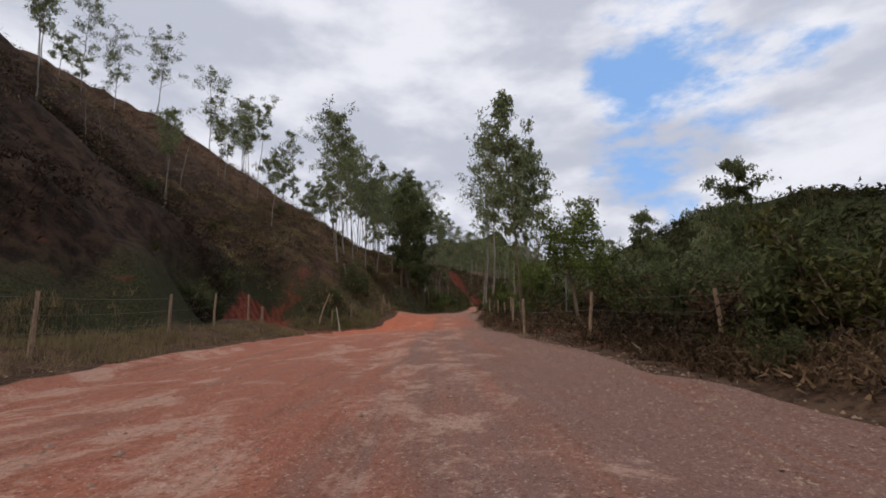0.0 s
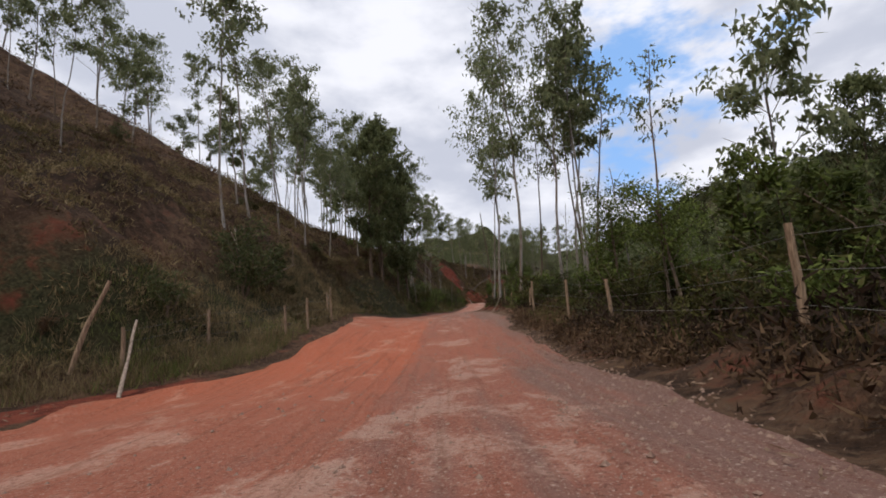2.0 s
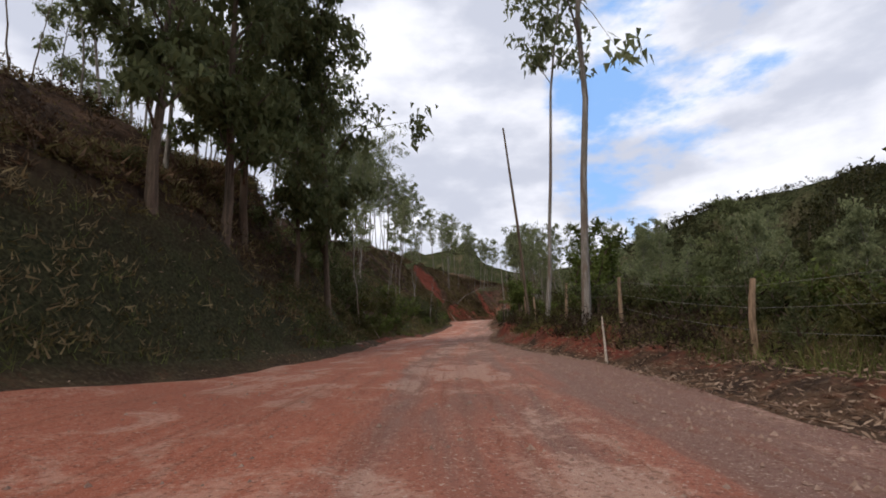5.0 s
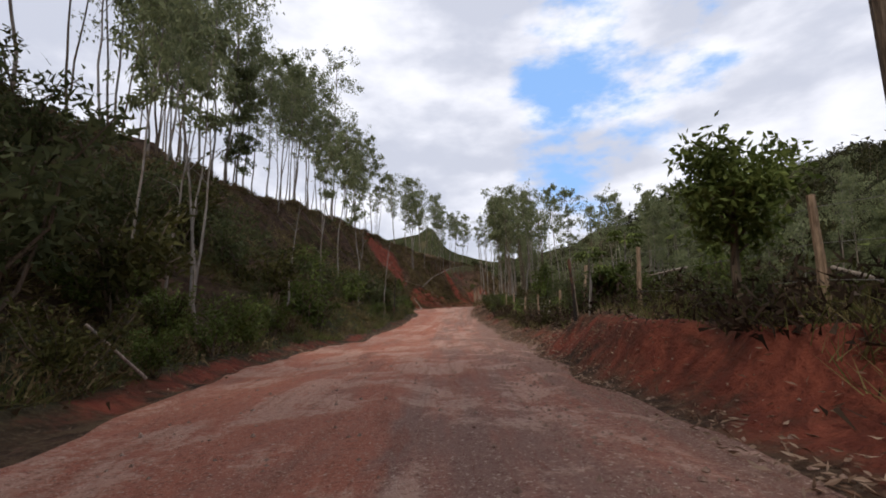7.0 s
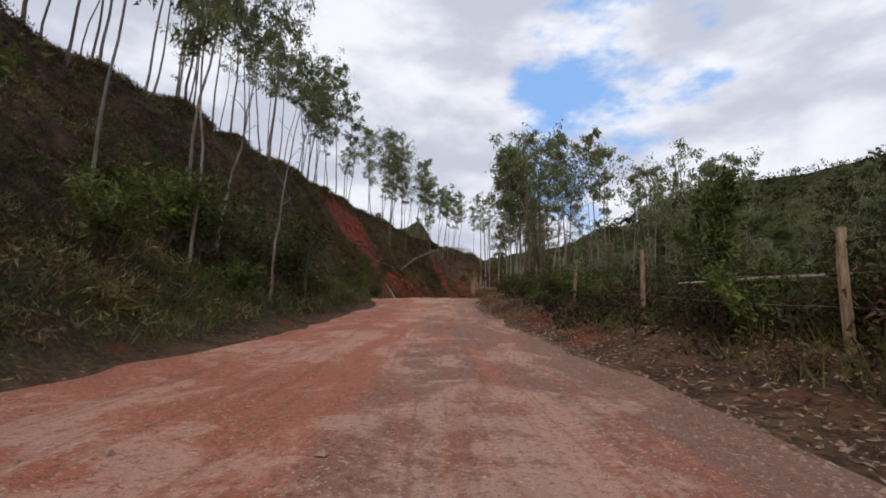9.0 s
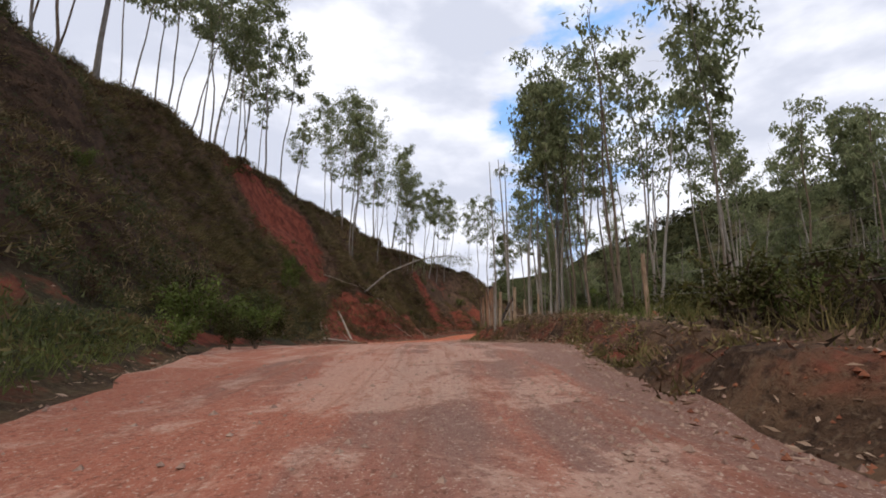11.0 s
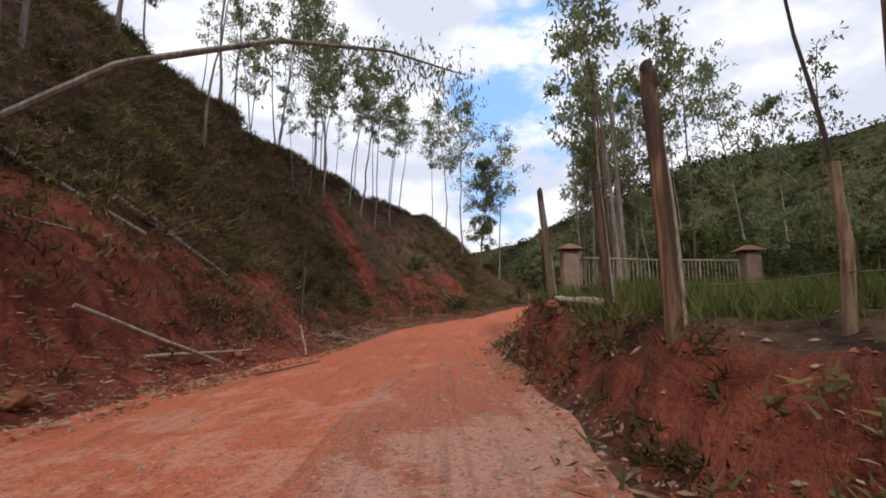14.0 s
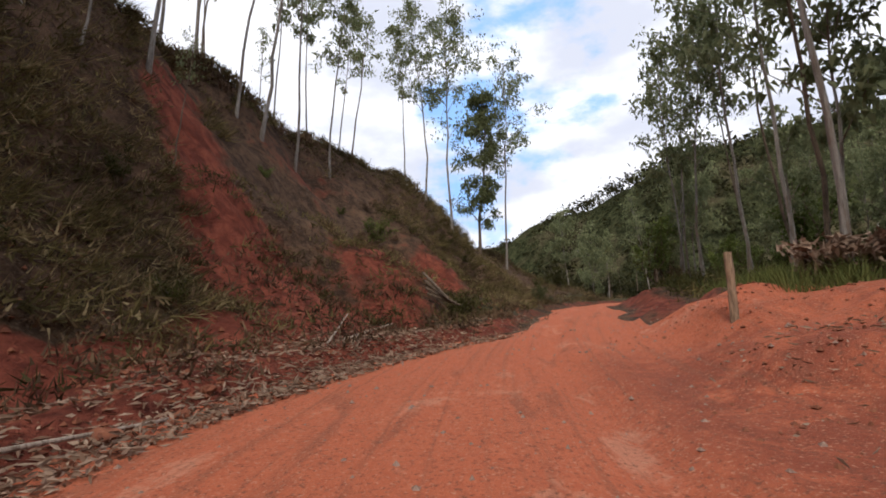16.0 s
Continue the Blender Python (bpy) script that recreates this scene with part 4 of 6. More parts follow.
# the valley side: a plantation behind the fence
for i in range(30):
    s = 158 + 26 * rng.rand()
    plant(("slim", "thin", "bare", "thin", "bare")[rng.randint(5)], s, 9.5 + 22 * rng.rand(), rng.uniform(1.0, 1.35))
for i in range(12):
    plant("slim", 176 + 24 * rng.rand(), 30 + 16 * rng.rand(), rng.uniform(1.0, 1.3))
# the woods round the bend
for i in range(22):
    s = 213 + 47 * rng.rand()
    plant(("slim", "small", "tall", "small")[rng.randint(4)], s, 8.5 + 30 * rng.rand(), rng.uniform(0.6, 0.95))
for i in range(16):
    plant(("small", "thin", "dense")[rng.randint(3)], 0 + 135 * rng.rand(), 18 + 24 * rng.rand(), rng.uniform(0.55, 0.85))
for i in range(30):
    x, y = rng.uniform(40, 150), rng.uniform(10, 420)
    k = np.argmin((LINE_X - x) ** 2 + (LINE_Y - y) ** 2)
    plant(("small", "dense", "dense")[rng.randint(3)], min(LINE_S[k], 240), min(50, math.hypot(LINE_X[k] - x, LINE_Y[k] - y)), rng.uniform(0.5, 0.8))
for i in range(18):      # a row on the ridge across the valley
    plant(("slim", "small", "tall")[rng.randint(3)], 128 + 56 * rng.rand(), 38 + 15 * rng.rand(), rng.uniform(0.6, 0.85))
for obs in KINDS.values():
    for ob in obs:
        forget(ob)


# ---- undergrowth ----
def shrub(seed, high, wide, count, leaf, size, name, open_form=0.5):
    """A shrub: several stems from one foot, and leaves along and about them."""
    rr = np.random.RandomState(seed)
    root = new(name)
    stems, leaves = Soup(), Soup()
    k = rr.randint(7, 11)
    for i in range(k):
        a = rr.uniform(0, 6.28)
        out = wide * rr.uniform(0.3, 1.0)
        f = np.linspace(0, 1, 5)
        top = high * rr.uniform(0.6, 1.05)
        line = np.column_stack([np.cos(a) * out * f**1.4, np.sin(a) * out * f**1.4, top * f - 0.1]) + np.vstack([np.zeros(3), rr.normal(0, 0.04 * high, (4, 3))])
        stems.tube(line, 0.013 * (1 - 0.8 * f) * max(high, 0.8) + 0.004, 3)
        m = count // k
        g = rr.uniform(0.25, 1.0, m) ** 0.7
        at = np.column_stack([np.interp(g, f, line[:, j]) for j in range(3)]) + rr.normal(0, 1, (m, 3)) * np.array([0.22, 0.22, 0.14]) * wide * open_form
        at[:, 2] = np.maximum(at[:, 2], 0.03)
        way = rr.normal(0, 0.8, (m, 3)) + np.array([np.cos(a) * 0.5, np.sin(a) * 0.5, 0.05])
        (leaves.leaves if count > 1250 else leaves.slips)(at, way, rr.uniform(0.6, 1.3, m) * size, rr.uniform(0.32, 0.55, m) * size, rr)
    if name == "sapling":
        for v, f in zip(stems.verts, stems.faces):
            child("stem", mesh_of("sapling_stem", v, f - f.min(), BARK_DARK, True), root)
    else:
        child("stem", stems.mesh("shrub_stem", BARK_DARK, True), root)
    child("foliage", leaves.mesh("shrub_leaves", leaf), root)
    return root


SHRUBS = {
    "bush": [shrub(71 + i, 1.5, 0.95, 1000, LEAF_BUSH, 0.12, "bush") for i in range(3)],
    "bright": [shrub(81 + i, 1.5, 0.9, 1050, LEAF_BRIGHT, 0.125, "leafy_shrub") for i in range(2)],
    "dark": [shrub(86 + i, 1.7, 1.1, 950, LEAF_DARK, 0.125, "dark_shrub") for i in range(2)],
    "dry": [shrub(91 + i, 1.2, 0.9, 620, LEAF_DRY, 0.11, "dry_bush") for i in range(2)],
    "pale": [shrub(94, 1.0, 0.8, 700, LITTER, 0.2, "dry_bush")],
    "sapling": [shrub(96 + i, 4.6, 1.25, 1700, LEAF_BRIGHT, 0.2, "sapling", 0.5) for i in range(2)],
}
SHRUB_LABELS = {
    "bush": ("mid-green leafy bush on the bank", "bush", "bushes"),
    "bright": ("bright yellow-green leafy bush among the undergrowth", "bush", "bushes"),
    "dark": ("dark dense bush on the slope", "bush", "bushes"),
    "dry": ("withered brown bush with thin stems", "bush", "dry bushes"),
    "pale": ("heap of pale dead leaves on a felled bush", "bush", "dry bushes"),
    "sapling": ("young broadleaf sapling with fresh green leaves", "sapling", "saplings"),
}
for kind, obs in SHRUBS.items():
    for ob in obs:
        tagged(ob, *SHRUB_LABELS[kind])


def bush(kind, s, u, size=1.0):
    obs = SHRUBS[kind]
    return again(obs[rng.randint(len(obs))], s, u, rng.uniform(0, 360), size * rng.uniform(0.85, 1.15), rng.normal(0, 4), rng.normal(0, 4))


for kind, s, u, size in (
    ("sapling", 22.6, 7.9, 1.05), ("sapling", 33, 7.6, 0.75), ("sapling", 36, 8.2, 1.0), ("sapling", 44, 9.4, 0.8), ("sapling", 50.5, 8.6, 1.0), ("sapling", 86, 7.8, 1.0), ("sapling", 88.4, 8.4, 1.2), ("sapling", 82.6, 6.6, 1.5), ("dark", 83.4, 6.2, 1.3), ("bush", 84.5, 6.0, 1.2),
    # dark shrubs on the left at s 25-31 and 46-49 stand in for shadowed hollows
    ("sapling", 97, 7.6, 0.65), ("sapling", 122, 7.6, 0.9), ("sapling", 13, 10.5, 0.7), ("sapling", 57, 6.4, 0.7), ("bush", 53.5, 6.2, 1.5), ("bright", 55, 6.8, 1.5), ("bush", 56.6, 5.8, 1.4), ("bush", 58.4, 6.0, 1.6), ("bright", 60, 5.2, 1.4), ("bright", 14.5, 7.6, 1.3), ("dark", 25.6, -14.2, 1.2), ("dark", 27.2, -14.6, 1.4), ("dark", 29, -14.6, 1.3), ("dark", 30.4, -15, 1.3), ("bright", 154, -7.6, 1.1), ("bright", 155.6, -8.0, 1.0), ("bush", 157, -8.0, 1.2), ("dark", 46.5, -9.6, 1.7), ("dark", 47.6, -10.4, 1.8),
    ("dark", 48.8, -9.4, 1.5), ("dark", 26.5, 6.6, 1.3), ("bright", 214, -9.0, 1.0), ("bright", 153.5, -7.2, 0.9), ("dark", 190, 12, 1.6), ("dark", 191.5, 13.4, 1.9), ("dark", 188.5, 13, 1.5), ("bush", 91, -6.4, 1.0), ("bright", 93, -6.2, 0.8), ("bush", 89, -6.6, 1.1),
    ("bright", 146, -6.2, 0.8), ("bright", 149, -7.6, 1.1), ("bright", 151, -8.0, 1.2), ("bush", 150, -8.6, 1.3), ("bright", 152.4, -8.2, 1.0), ("bush", 148, -5.9, 0.8), ("bush", 150.5, -6.2, 0.8), ("sapling", 165.5, -11, 0.7), ("bright", 181, -9.0, 0.5), ("pale", 204.4, 6.6, 1.1), ("pale", 203.6, 7.4, 0.9), ("dark", 178, 12.5, 1.7), ("dark", 182, 13.0, 1.8),
):
    bush(kind, s, u, size)
for i in range(34):      # tall scrub on the bank
    s = 89 + 44 * rng.rand()
    u = -keyed(s, LEFT, 2) - 1.2 - 6.5 * rng.rand()
    bush(("dark", "bush", "dark", "bush", "bright")[rng.randint(5)], s, u, rng.uniform(1.3, 2.4))
for i in range(40):      # tufts and shrubs clinging to the high bank
    s = 184 + 34 * rng.rand()
    u = -keyed(s, LEFT, 2) - 0.6 - 9.0 * rng.rand()
    if bareness(np.array(s), np.array(u)) < 0.45:
        bush(("bush", "dry", "bright", "dry")[rng.randint(4)], s, u, rng.uniform(0.35, 0.8))
for s, u, size in ((96, -6.6, 1.1), (97.4, -6.8, 1.2), (95, -7.2, 1.0), (98.8, -7.0, 0.9)):      # the green clump at the foot
    bush("bright", s, u, size)
for i in range(130):     # along the foot of the bank and up it
    s = -4 + 236 * rng.rand()
    foot = keyed(s, LEFT, 2)
    u = -foot - 0.2 - 13 * rng.rand() ** 1.3
    if s < 30:
        u -= 1.5
    if bareness(np.array(s), np.array(u)) < 0.38:
        bush(("bush", "dark", "dry", "bright", "bush", "dry", "dark")[rng.randint(7)], s, u, rng.uniform(0.4, 0.95))
for i in range(180):     # the valley side: a hedge behind the fence
    s = -2 + 150 * rng.rand()
    out = rng.rand() ** 1.7
    u = keyed(s, RIGHT) + keyed(s, RIGHT, 3) + 0.4 + 13 * out
    bush(("bush", "bush", "bright", "dark", "dry", "dark")[rng.randint(6)], s, u, (rng.uniform(0.95, 1.5) + 0.7 * out) * (0.72 if s > 64 else 0.9))
for i in range(36):
    s = 146 + 60 * rng.rand()
    bush(("bush", "dark", "bush", "bright")[rng.randint(4)], s, 13 + 16 * rng.rand(), rng.uniform(0.9, 1.8))
for i in range(90):      # thickets round the bend
    s = 206 + 54 * rng.rand()
    bush(("bush", "bright", "bush", "sapling", "dry")[rng.randint(5)], s, keyed(s, RIGHT) + (7.0 if s < 222 else 2.0) + 16 * rng.rand() ** 1.3, rng.uniform(0.8, 1.5))
for i in range(24):
    s = 228 + 34 * rng.rand()
    bush(("bush", "dark", "bush")[rng.randint(3)], s, -5.6 - 12 * rng.rand(), rng.uniform(0.7, 1.3))
for i in range(40):      # the dark tangle between fence and road
    s = 6 + 38 * rng.rand()
    low = i % 3 == 0
    bush(("dark", "dry", "bush", "dry")[rng.randint(4)], s, (4.9 if low else 6.6) + rng.rand() * (0.6 if low else 2.0), rng.uniform(0.4, 0.65) if low else rng.uniform(1.3, 1.75))
for i in range(66):
    s = 66 + 76 * rng.rand()
    low = i % 3 == 0
    bush(("bush", "dry", "bright", "bush", "dark")[rng.randint(5)], s, keyed(s, RIGHT) + (1.3 if low else 2.6) + rng.rand() * (0.6 if low else 1.8), rng.uniform(0.4, 0.6) if low else rng.uniform(0.8, 1.15))
for obs in SHRUBS.values():
    for ob in obs:
        forget(ob)


def broadleaf_tree(s, u, high, lean, label, seed):
    """A small broad-leaved tree: one leaning stem with a few limbs and a rounded open crown."""
    rr = np.random.RandomState(seed)
    root = tagged(new("broadleaf_tree"), label, "tree")
    root.location = on_ground(np.array(s), np.array(u))
    f = np.linspace(0, 1, 8)
    spine = np.column_stack([lean * f**1.4, 0.1 * np.sin(4 * f), high * 0.8 * f - 0.2])
    child("trunk", pole_mesh("broadleaf_trunk", spine, 0.07 * (1 - 0.75 * f) + 0.012, BARK_DARK, 7, seed, 0.01), root)
    leaf = Soup()
    for i in range(15):
        wood = Soup()
        g = 0.48 + 0.5 * (i + rr.rand()) / 15
        b = np.array([np.interp(g, f, spine[:, k]) for k in range(3)])
        a, reach = 2.4 * i, high * rr.uniform(0.12, 0.24)
        e = b + np.array([math.cos(a) * reach, math.sin(a) * reach, reach * rr.uniform(0.5, 1.2)])
        wood.tube([b, (b + e) / 2 + rr.normal(0, 0.06, 3), e], [0.022, 0.014, 0.006], 4)
        child("limb", wood.mesh("broadleaf_limb", BARK_DARK, True), root)
        for c, n in ((e, 150), ((b + e) / 2, 80)):
            at = c + rr.normal(0, 1, (n, 3)) * high * np.array([0.052, 0.052, 0.042])
            leaf.leaves(at, rr.normal(0, 0.7, (n, 3)) - [0, 0, 0.35], rr.uniform(0.1, 0.19, n), rr.uniform(0.045, 0.08, n), rr)
    child("crown", leaf.mesh("broadleaf_crown", LEAF_BRIGHT), root)


def trumpet_tree(s, u, high, seed, size=1.0):
    """A thin pale stem topped by large hand-shaped leaves on long stalks."""
    rr = np.random.RandomState(seed)
    root = tagged(new("trumpet_tree"), "thin pale stem with large hand-shaped leaves", "sapling", "trumpet trees")
    root.location = on_ground(np.array(s), np.array(u))
    top = np.array([rr.normal(0, 0.1), rr.normal(0, 0.1), high])
    child("stem", pole_mesh("trumpet_stem", [[0, 0, -0.2], top * 0.5 + [0.03, 0, 0], top], [0.04, 0.032, 0.02], BARK_PALE, 7, seed, 0.006), root)
    for i in range(11):
        a, up = 2.4 * i, rr.uniform(-0.15, 0.75)
        foot = top - [0, 0, 0.07 * i * size]
        way = np.array([math.cos(a), math.sin(a), up])
        hub = foot + way / np.linalg.norm(way) * 0.62 * size * rr.uniform(0.7, 1.2)
        soup = Soup()
        soup.tube([foot, (foot + hub) / 2 + [0, 0, 0.05], hub], [0.01, 0.008, 0.006], 4)
        for k in range(9):
            b = a + (k - 4) * 0.62
            lobe = np.array([math.cos(b), math.sin(b), -0.3 + rr.normal(0, 0.08)])
            side = np.array([-math.sin(b), math.cos(b), 0.0])
            r = 0.5 * size * (1 - 0.05 * abs(k - 4)) * rr.uniform(0.9, 1.1)
            mid = hub + lobe * r * 0.6 + [0, 0, 0.03]
            soup.add([hub, mid + side * 0.085 * size, hub + lobe * r - [0, 0, 0.08 * size], mid - side * 0.085 * size], [[0, 1, 2, 3]])
        child("leaf", soup.mesh("trumpet_leaf", LEAF_BRIGHT), root)


broadleaf_tree(17.6, 5.3, 4.7, -0.6, "small broad-leaved tree leaning from the hedge", 3)
broadleaf_tree(41.2, 8.4, 5.4, -0.7, "dark broad-leaved tree leaning over the hedge", 8)
broadleaf_tree(46.6, 8.2, 6.2, -0.2, "rounded broad-leaved tree above the hedge", 5)
broadleaf_tree(97.0, 4.2, 1.7, 0.1, "young broad-leaved tree beside a dead trunk", 6)
trumpet_tree(20.2, 5.5, 4.0, 4, 0.9)
trumpet_tree(96.2, 3.4, 1.7, 5, 0.5)
broadleaf_tree(90.6, 3.9, 3.3, 0.0, "slender broad-leaved tree by the fence", 9)
trumpet_tree(100.4, 6.0, 3.0, 7, 0.7)


def blades(name, s, u, per, high, mat, label, kind="grass", wide=0.018, spread=0.14, droop=0.5):
    """A stand of grass as one mesh: tufts of leaning blades at the given places."""
    rr = np.random.RandomState(len(s) + per)
    at = on_ground(s, u)
    keep = rr.rand(len(s)) < 0.97
    at = np.repeat(at[keep], per, 0)
    n = len(at)
    at[:, :2] += rr.normal(0, spread, (n, 2))
    at[:, 2] -= 0.03
    way = np.column_stack([rr.normal(0, droop, (n, 2)), np.ones(n)])
    soup = Soup()
    hh = high * rr.uniform(0.45, 1.25, n)
    soup.slips(at, way, hh, wide * rr.uniform(0.7, 1.4, n) * (0.6 + hh), rr)
    tagged(new(name, soup.mesh(name, mat)), label, kind, kind="stuff")


def strew(count, s0, s1, near, far, left, power=1.0, keep=None, seed=1):
    rr = np.random.RandomState(seed)
    s = rr.uniform(s0, s1, count)
    edge = keyed(s, LEFT) if left else keyed(s, RIGHT)
    out = edge + near + (far - near) * rr.rand(count) ** power
    u = -out if left else out
    x, y = place(s, u)
    k = rr.rand(count) < np.clip(0.5 + 1.2 * rough(x + 41 * seed, y + 17 * seed, 4.5, 3), 0.07, 1)
    if keep is not None:
        k &= keep(s, u)
    return s[k], u[k]


grassy = lambda s, u: bareness(s, u) < 0.3  # noqa: E731
covered = lambda s, u: (bareness(s, u) + 0.25 * rough(*place(s, u), 5, 3) < 0.42) & ((s > 30) | (u < -12.6)) & ((s < 32) | (s > 47) | (u < -10.6))  # noqa: E731


def brush(name, s, u, per, high, wide, mat, label, kind="undergrowth", size=0.22, slim=(0.12, 0.28)):
    """Low brush as one mesh: domes of small leaves and stalks."""
    rr = np.random.RandomState(len(s))
    at = on_ground(s, u)
    big = rr.uniform(0.5, 1.3, len(s))
    at, big = np.repeat(at, per, 0), np.repeat(big, per)
    n = len(at)
    way = rr.normal(0, 0.75, (n, 3)) + [0, 0, 0.55]
    p = rr.normal(0, 1, (n, 2)) * (wide * big)[:, None] * 0.5
    lift = high * big * rr.rand(n) * np.exp(-(p**2).sum(1) / (wide * big) ** 2)
    soup = Soup()
    soup.slips(at + np.column_stack([p, lift - 0.03]), way, size * rr.uniform(0.6, 1.5, n), size * rr.uniform(*slim, n), rr)
    tagged(new(name, soup.mesh(name, mat)), label, kind, kind="stuff")


brush("dull_brush", *strew(16000, 30, 262, 0.7, 18, True, 1.0, covered, 3), 20, 0.5, 0.5, GRASS_DULL, "dull olive brush covering the bank", size=0.16, slim=(0.18, 0.4))
brush("brown_brush", *strew(13000, 30, 262, 0.7, 18, True, 1.0, covered, 2), 20, 0.42, 0.5, LEAF_DRY, "withered brown brush covering the bank", size=0.14, slim=(0.25, 0.5))
brush("dark_brush", *strew(9500, 78, 185, 0.7, 17, True, 1.0, covered, 12), 24, 0.55, 0.5, LEAF_DARK, "dark green brush covering the bank", size=0.14, slim=(0.25, 0.5))
brush("straw_brush", *strew(11500, 31, 262, 0.7, 19, True, 1.0, covered, 13), 16, 0.5, 0.4, GRASS_DRY, "straw-coloured tufts on the bank", size=0.24)
brush("bank_straw", *strew(3200, 178, 218, 1.0, 12, True, 1.0, covered, 85), 12, 0.5, 0.4, GRASS_DRY, "straw-coloured tufts on the high bank", size=0.26)


def crest(count, s0, s1, seed):
    rr = np.random.RandomState(seed)
    s = rr.uniform(s0, s1, count)
    top = keyed(s, LEFT, 4)
    top = top + 1.2 * rough(*place(s, -top), 9, 3)
    return s, -top - rr.normal(0, 0.45, count)


brush("crest_brush", *crest(2200, 62, 246, 51), 24, 0.3, 0.5, GRASS_DULL, "shaggy turf hanging over the crest of the cutting", size=0.28)
brush("crest_litter", *crest(1600, 62, 246, 52), 22, 0.3, 0.5, LEAF_DRY, "dead leaves and roots along the crest", size=0.34)
# the hillside's shade is put into this scrub's dark colour
brush("hill_brush", *strew(11000, -4, 38, 5.6, 50, True, 1.3, lambda s, u: (bareness(s, u) < 0.3) & ((s > 29) | (u < -13.2)), 4), 22, 0.6, 0.8, LEAF_SHADED, "scorched dark scrub on the cleared slope", size=0.24, slim=(0.2, 0.45))
brush("slope_straw", *strew(3000, 37, 70, 0.5, 14, True, 1.0, grassy, 73), 16, 0.45, 0.45, GRASS_DRY, "dry straw-coloured tufts on the lower slope", size=0.22)
brush("hill_green_brush", *strew(4600, 34, 110, 8, 62, True, 1.0, grassy, 14), 20, 0.6, 0.8, LEAF_DRY, "dead brown scrub high on the slope", size=0.26, slim=(0.2, 0.45))
# brown tangle, with the shade inside the hedge put into its colour
brush("hedge_brush", *strew(5200, -4, 142, 1.2, 4.2, False, 1.0, None, 71), 22, 0.9, 0.6, LEAF_SHADED, "dark withered tangle under the hedge", size=0.17, slim=(0.2, 0.4))
brush("verge_tangle", *strew(2400, -2, 62, 0.6, 2.5, False, 1.0, None, 86), 20, 0.5, 0.5, LEAF_DRY, "withered brown tangle at the foot of the hedge", size=0.15, slim=(0.2, 0.4))
brush("valley_brush", *strew(8000, -4, 150, 2.4, 18, False, 1.2, None, 15), 26, 0.9, 0.75, LEAF_BUSH, "green weeds filling the valley side", size=0.16, slim=(0.25, 0.5))
brush("bend_brush", *strew(4000, 214, 262, 2.6, 20, False, 1.2, None, 25), 28, 0.8, 0.7, LEAF_BUSH, "green undergrowth round the bend", size=0.26)
brush("bend_dry_brush", *strew(2800, 210, 262, 2.4, 20, False, 1.2, None, 26), 24, 0.7, 0.7, GRASS_DULL, "olive undergrowth round the bend", size=0.3)
brush("valley_dry_brush", *strew(5000, -4, 150, 1.8, 18, False, 1.2, None, 27), 26, 0.8, 0.7, LEAF_BUSH, "low green weeds on the valley side", size=0.2)
brush("berm_weeds", *strew(420, 140, 190, 0.0, 0.9, False, 1.0, None, 29), 22, 0.22, 0.28, GRASS_DULL, "small weeds rooted in the earth bank", size=0.16)
brush("berm_roots", *strew(420, 140, 190, 0.05, 0.9, False, 1.0, None, 30), 14, 0.16, 0.3, LEAF_DRY, "roots and dead stalks in the earth bank", size=0.2)
brush("slip_brush", *strew(2300, 160, 226, 0.5, 8.5, True, 1.0, None, 61), 22, 0.35, 0.45, LEAF_DRY, "dead brush and roots scattered over the slips", size=0.22)
brush("slip_green", *strew(1600, 160, 226, 1.5, 9, True, 1.0, None, 62), 24, 0.4, 0.5, GRASS_DULL, "tufts hanging on to the slipped earth", size=0.24)
blades("gate_grass", *strew(3800, 177, 186.5, 0.8, 7.0, False, 1.0, None, 64), 7, 0.46, GRASS_GREEN, "tall yellow-green grass round the gate", wide=0.026, droop=0.4)
brush("slip_leaves", *strew(420, 173, 187, 0.9, 3.0, True, 1.0, None, 28), 26, 0.25, 0.5, LEAF_DRY, "dead leaves of a fallen crown on the slip", size=0.2)
brush("valley_far_brush", *strew(6500, -8, 206, 12, 54, False, 1.0, None, 65), 18, 1.3, 1.2, LEAF_WOODS, "scrub on the valley floor and lower slopes", size=0.5, slim=(0.25, 0.5))
brush("valley_olive_brush", *strew(5000, -8, 206, 12, 54, False, 1.0, None, 66), 16, 1.0, 1.0, LEAF_BUSH, "green scrub on the valley floor", size=0.45, slim=(0.2, 0.4))
brush("hill_straw", *strew(3400, -4, 100, 14, 60, True, 1.0, grassy, 67), 14, 0.4, 0.6, GRASS_DRY, "pale dry tufts on the cleared slope", size=0.26)
def hanging(name, count, s0, s1, near, far, per, high, mat, label, seed):
    """Long grass combed down the steep bank, as one mesh."""
    rr = np.random.RandomState(seed)
    s, u = strew(count, s0, s1, near, far, True, 1.0, covered, seed)
    at = np.repeat(on_ground(s, u), per, 0)
    turn = np.repeat(np.radians(keyed(s, HEADING)), per)
    n = len(at)
    big = np.repeat(rr.uniform(0.6, 1.3, len(s)), per)
    at[:, :2] += rr.normal(0, 0.13, (n, 2))
    out = rr.uniform(0.3, 1.1, n)
    way = np.column_stack([np.cos(turn) * out, -np.sin(turn) * out, rr.uniform(-0.25, 0.75, n)]) + rr.normal(0, 0.25, (n, 3))
    soup = Soup()
    soup.slips(at, way, high * big * rr.uniform(0.6, 1.3, n), 0.03 * big * rr.uniform(0.7, 1.4, n), rr)
    tagged(new(name, soup.mesh(name, mat)), label, "grass", kind="stuff")


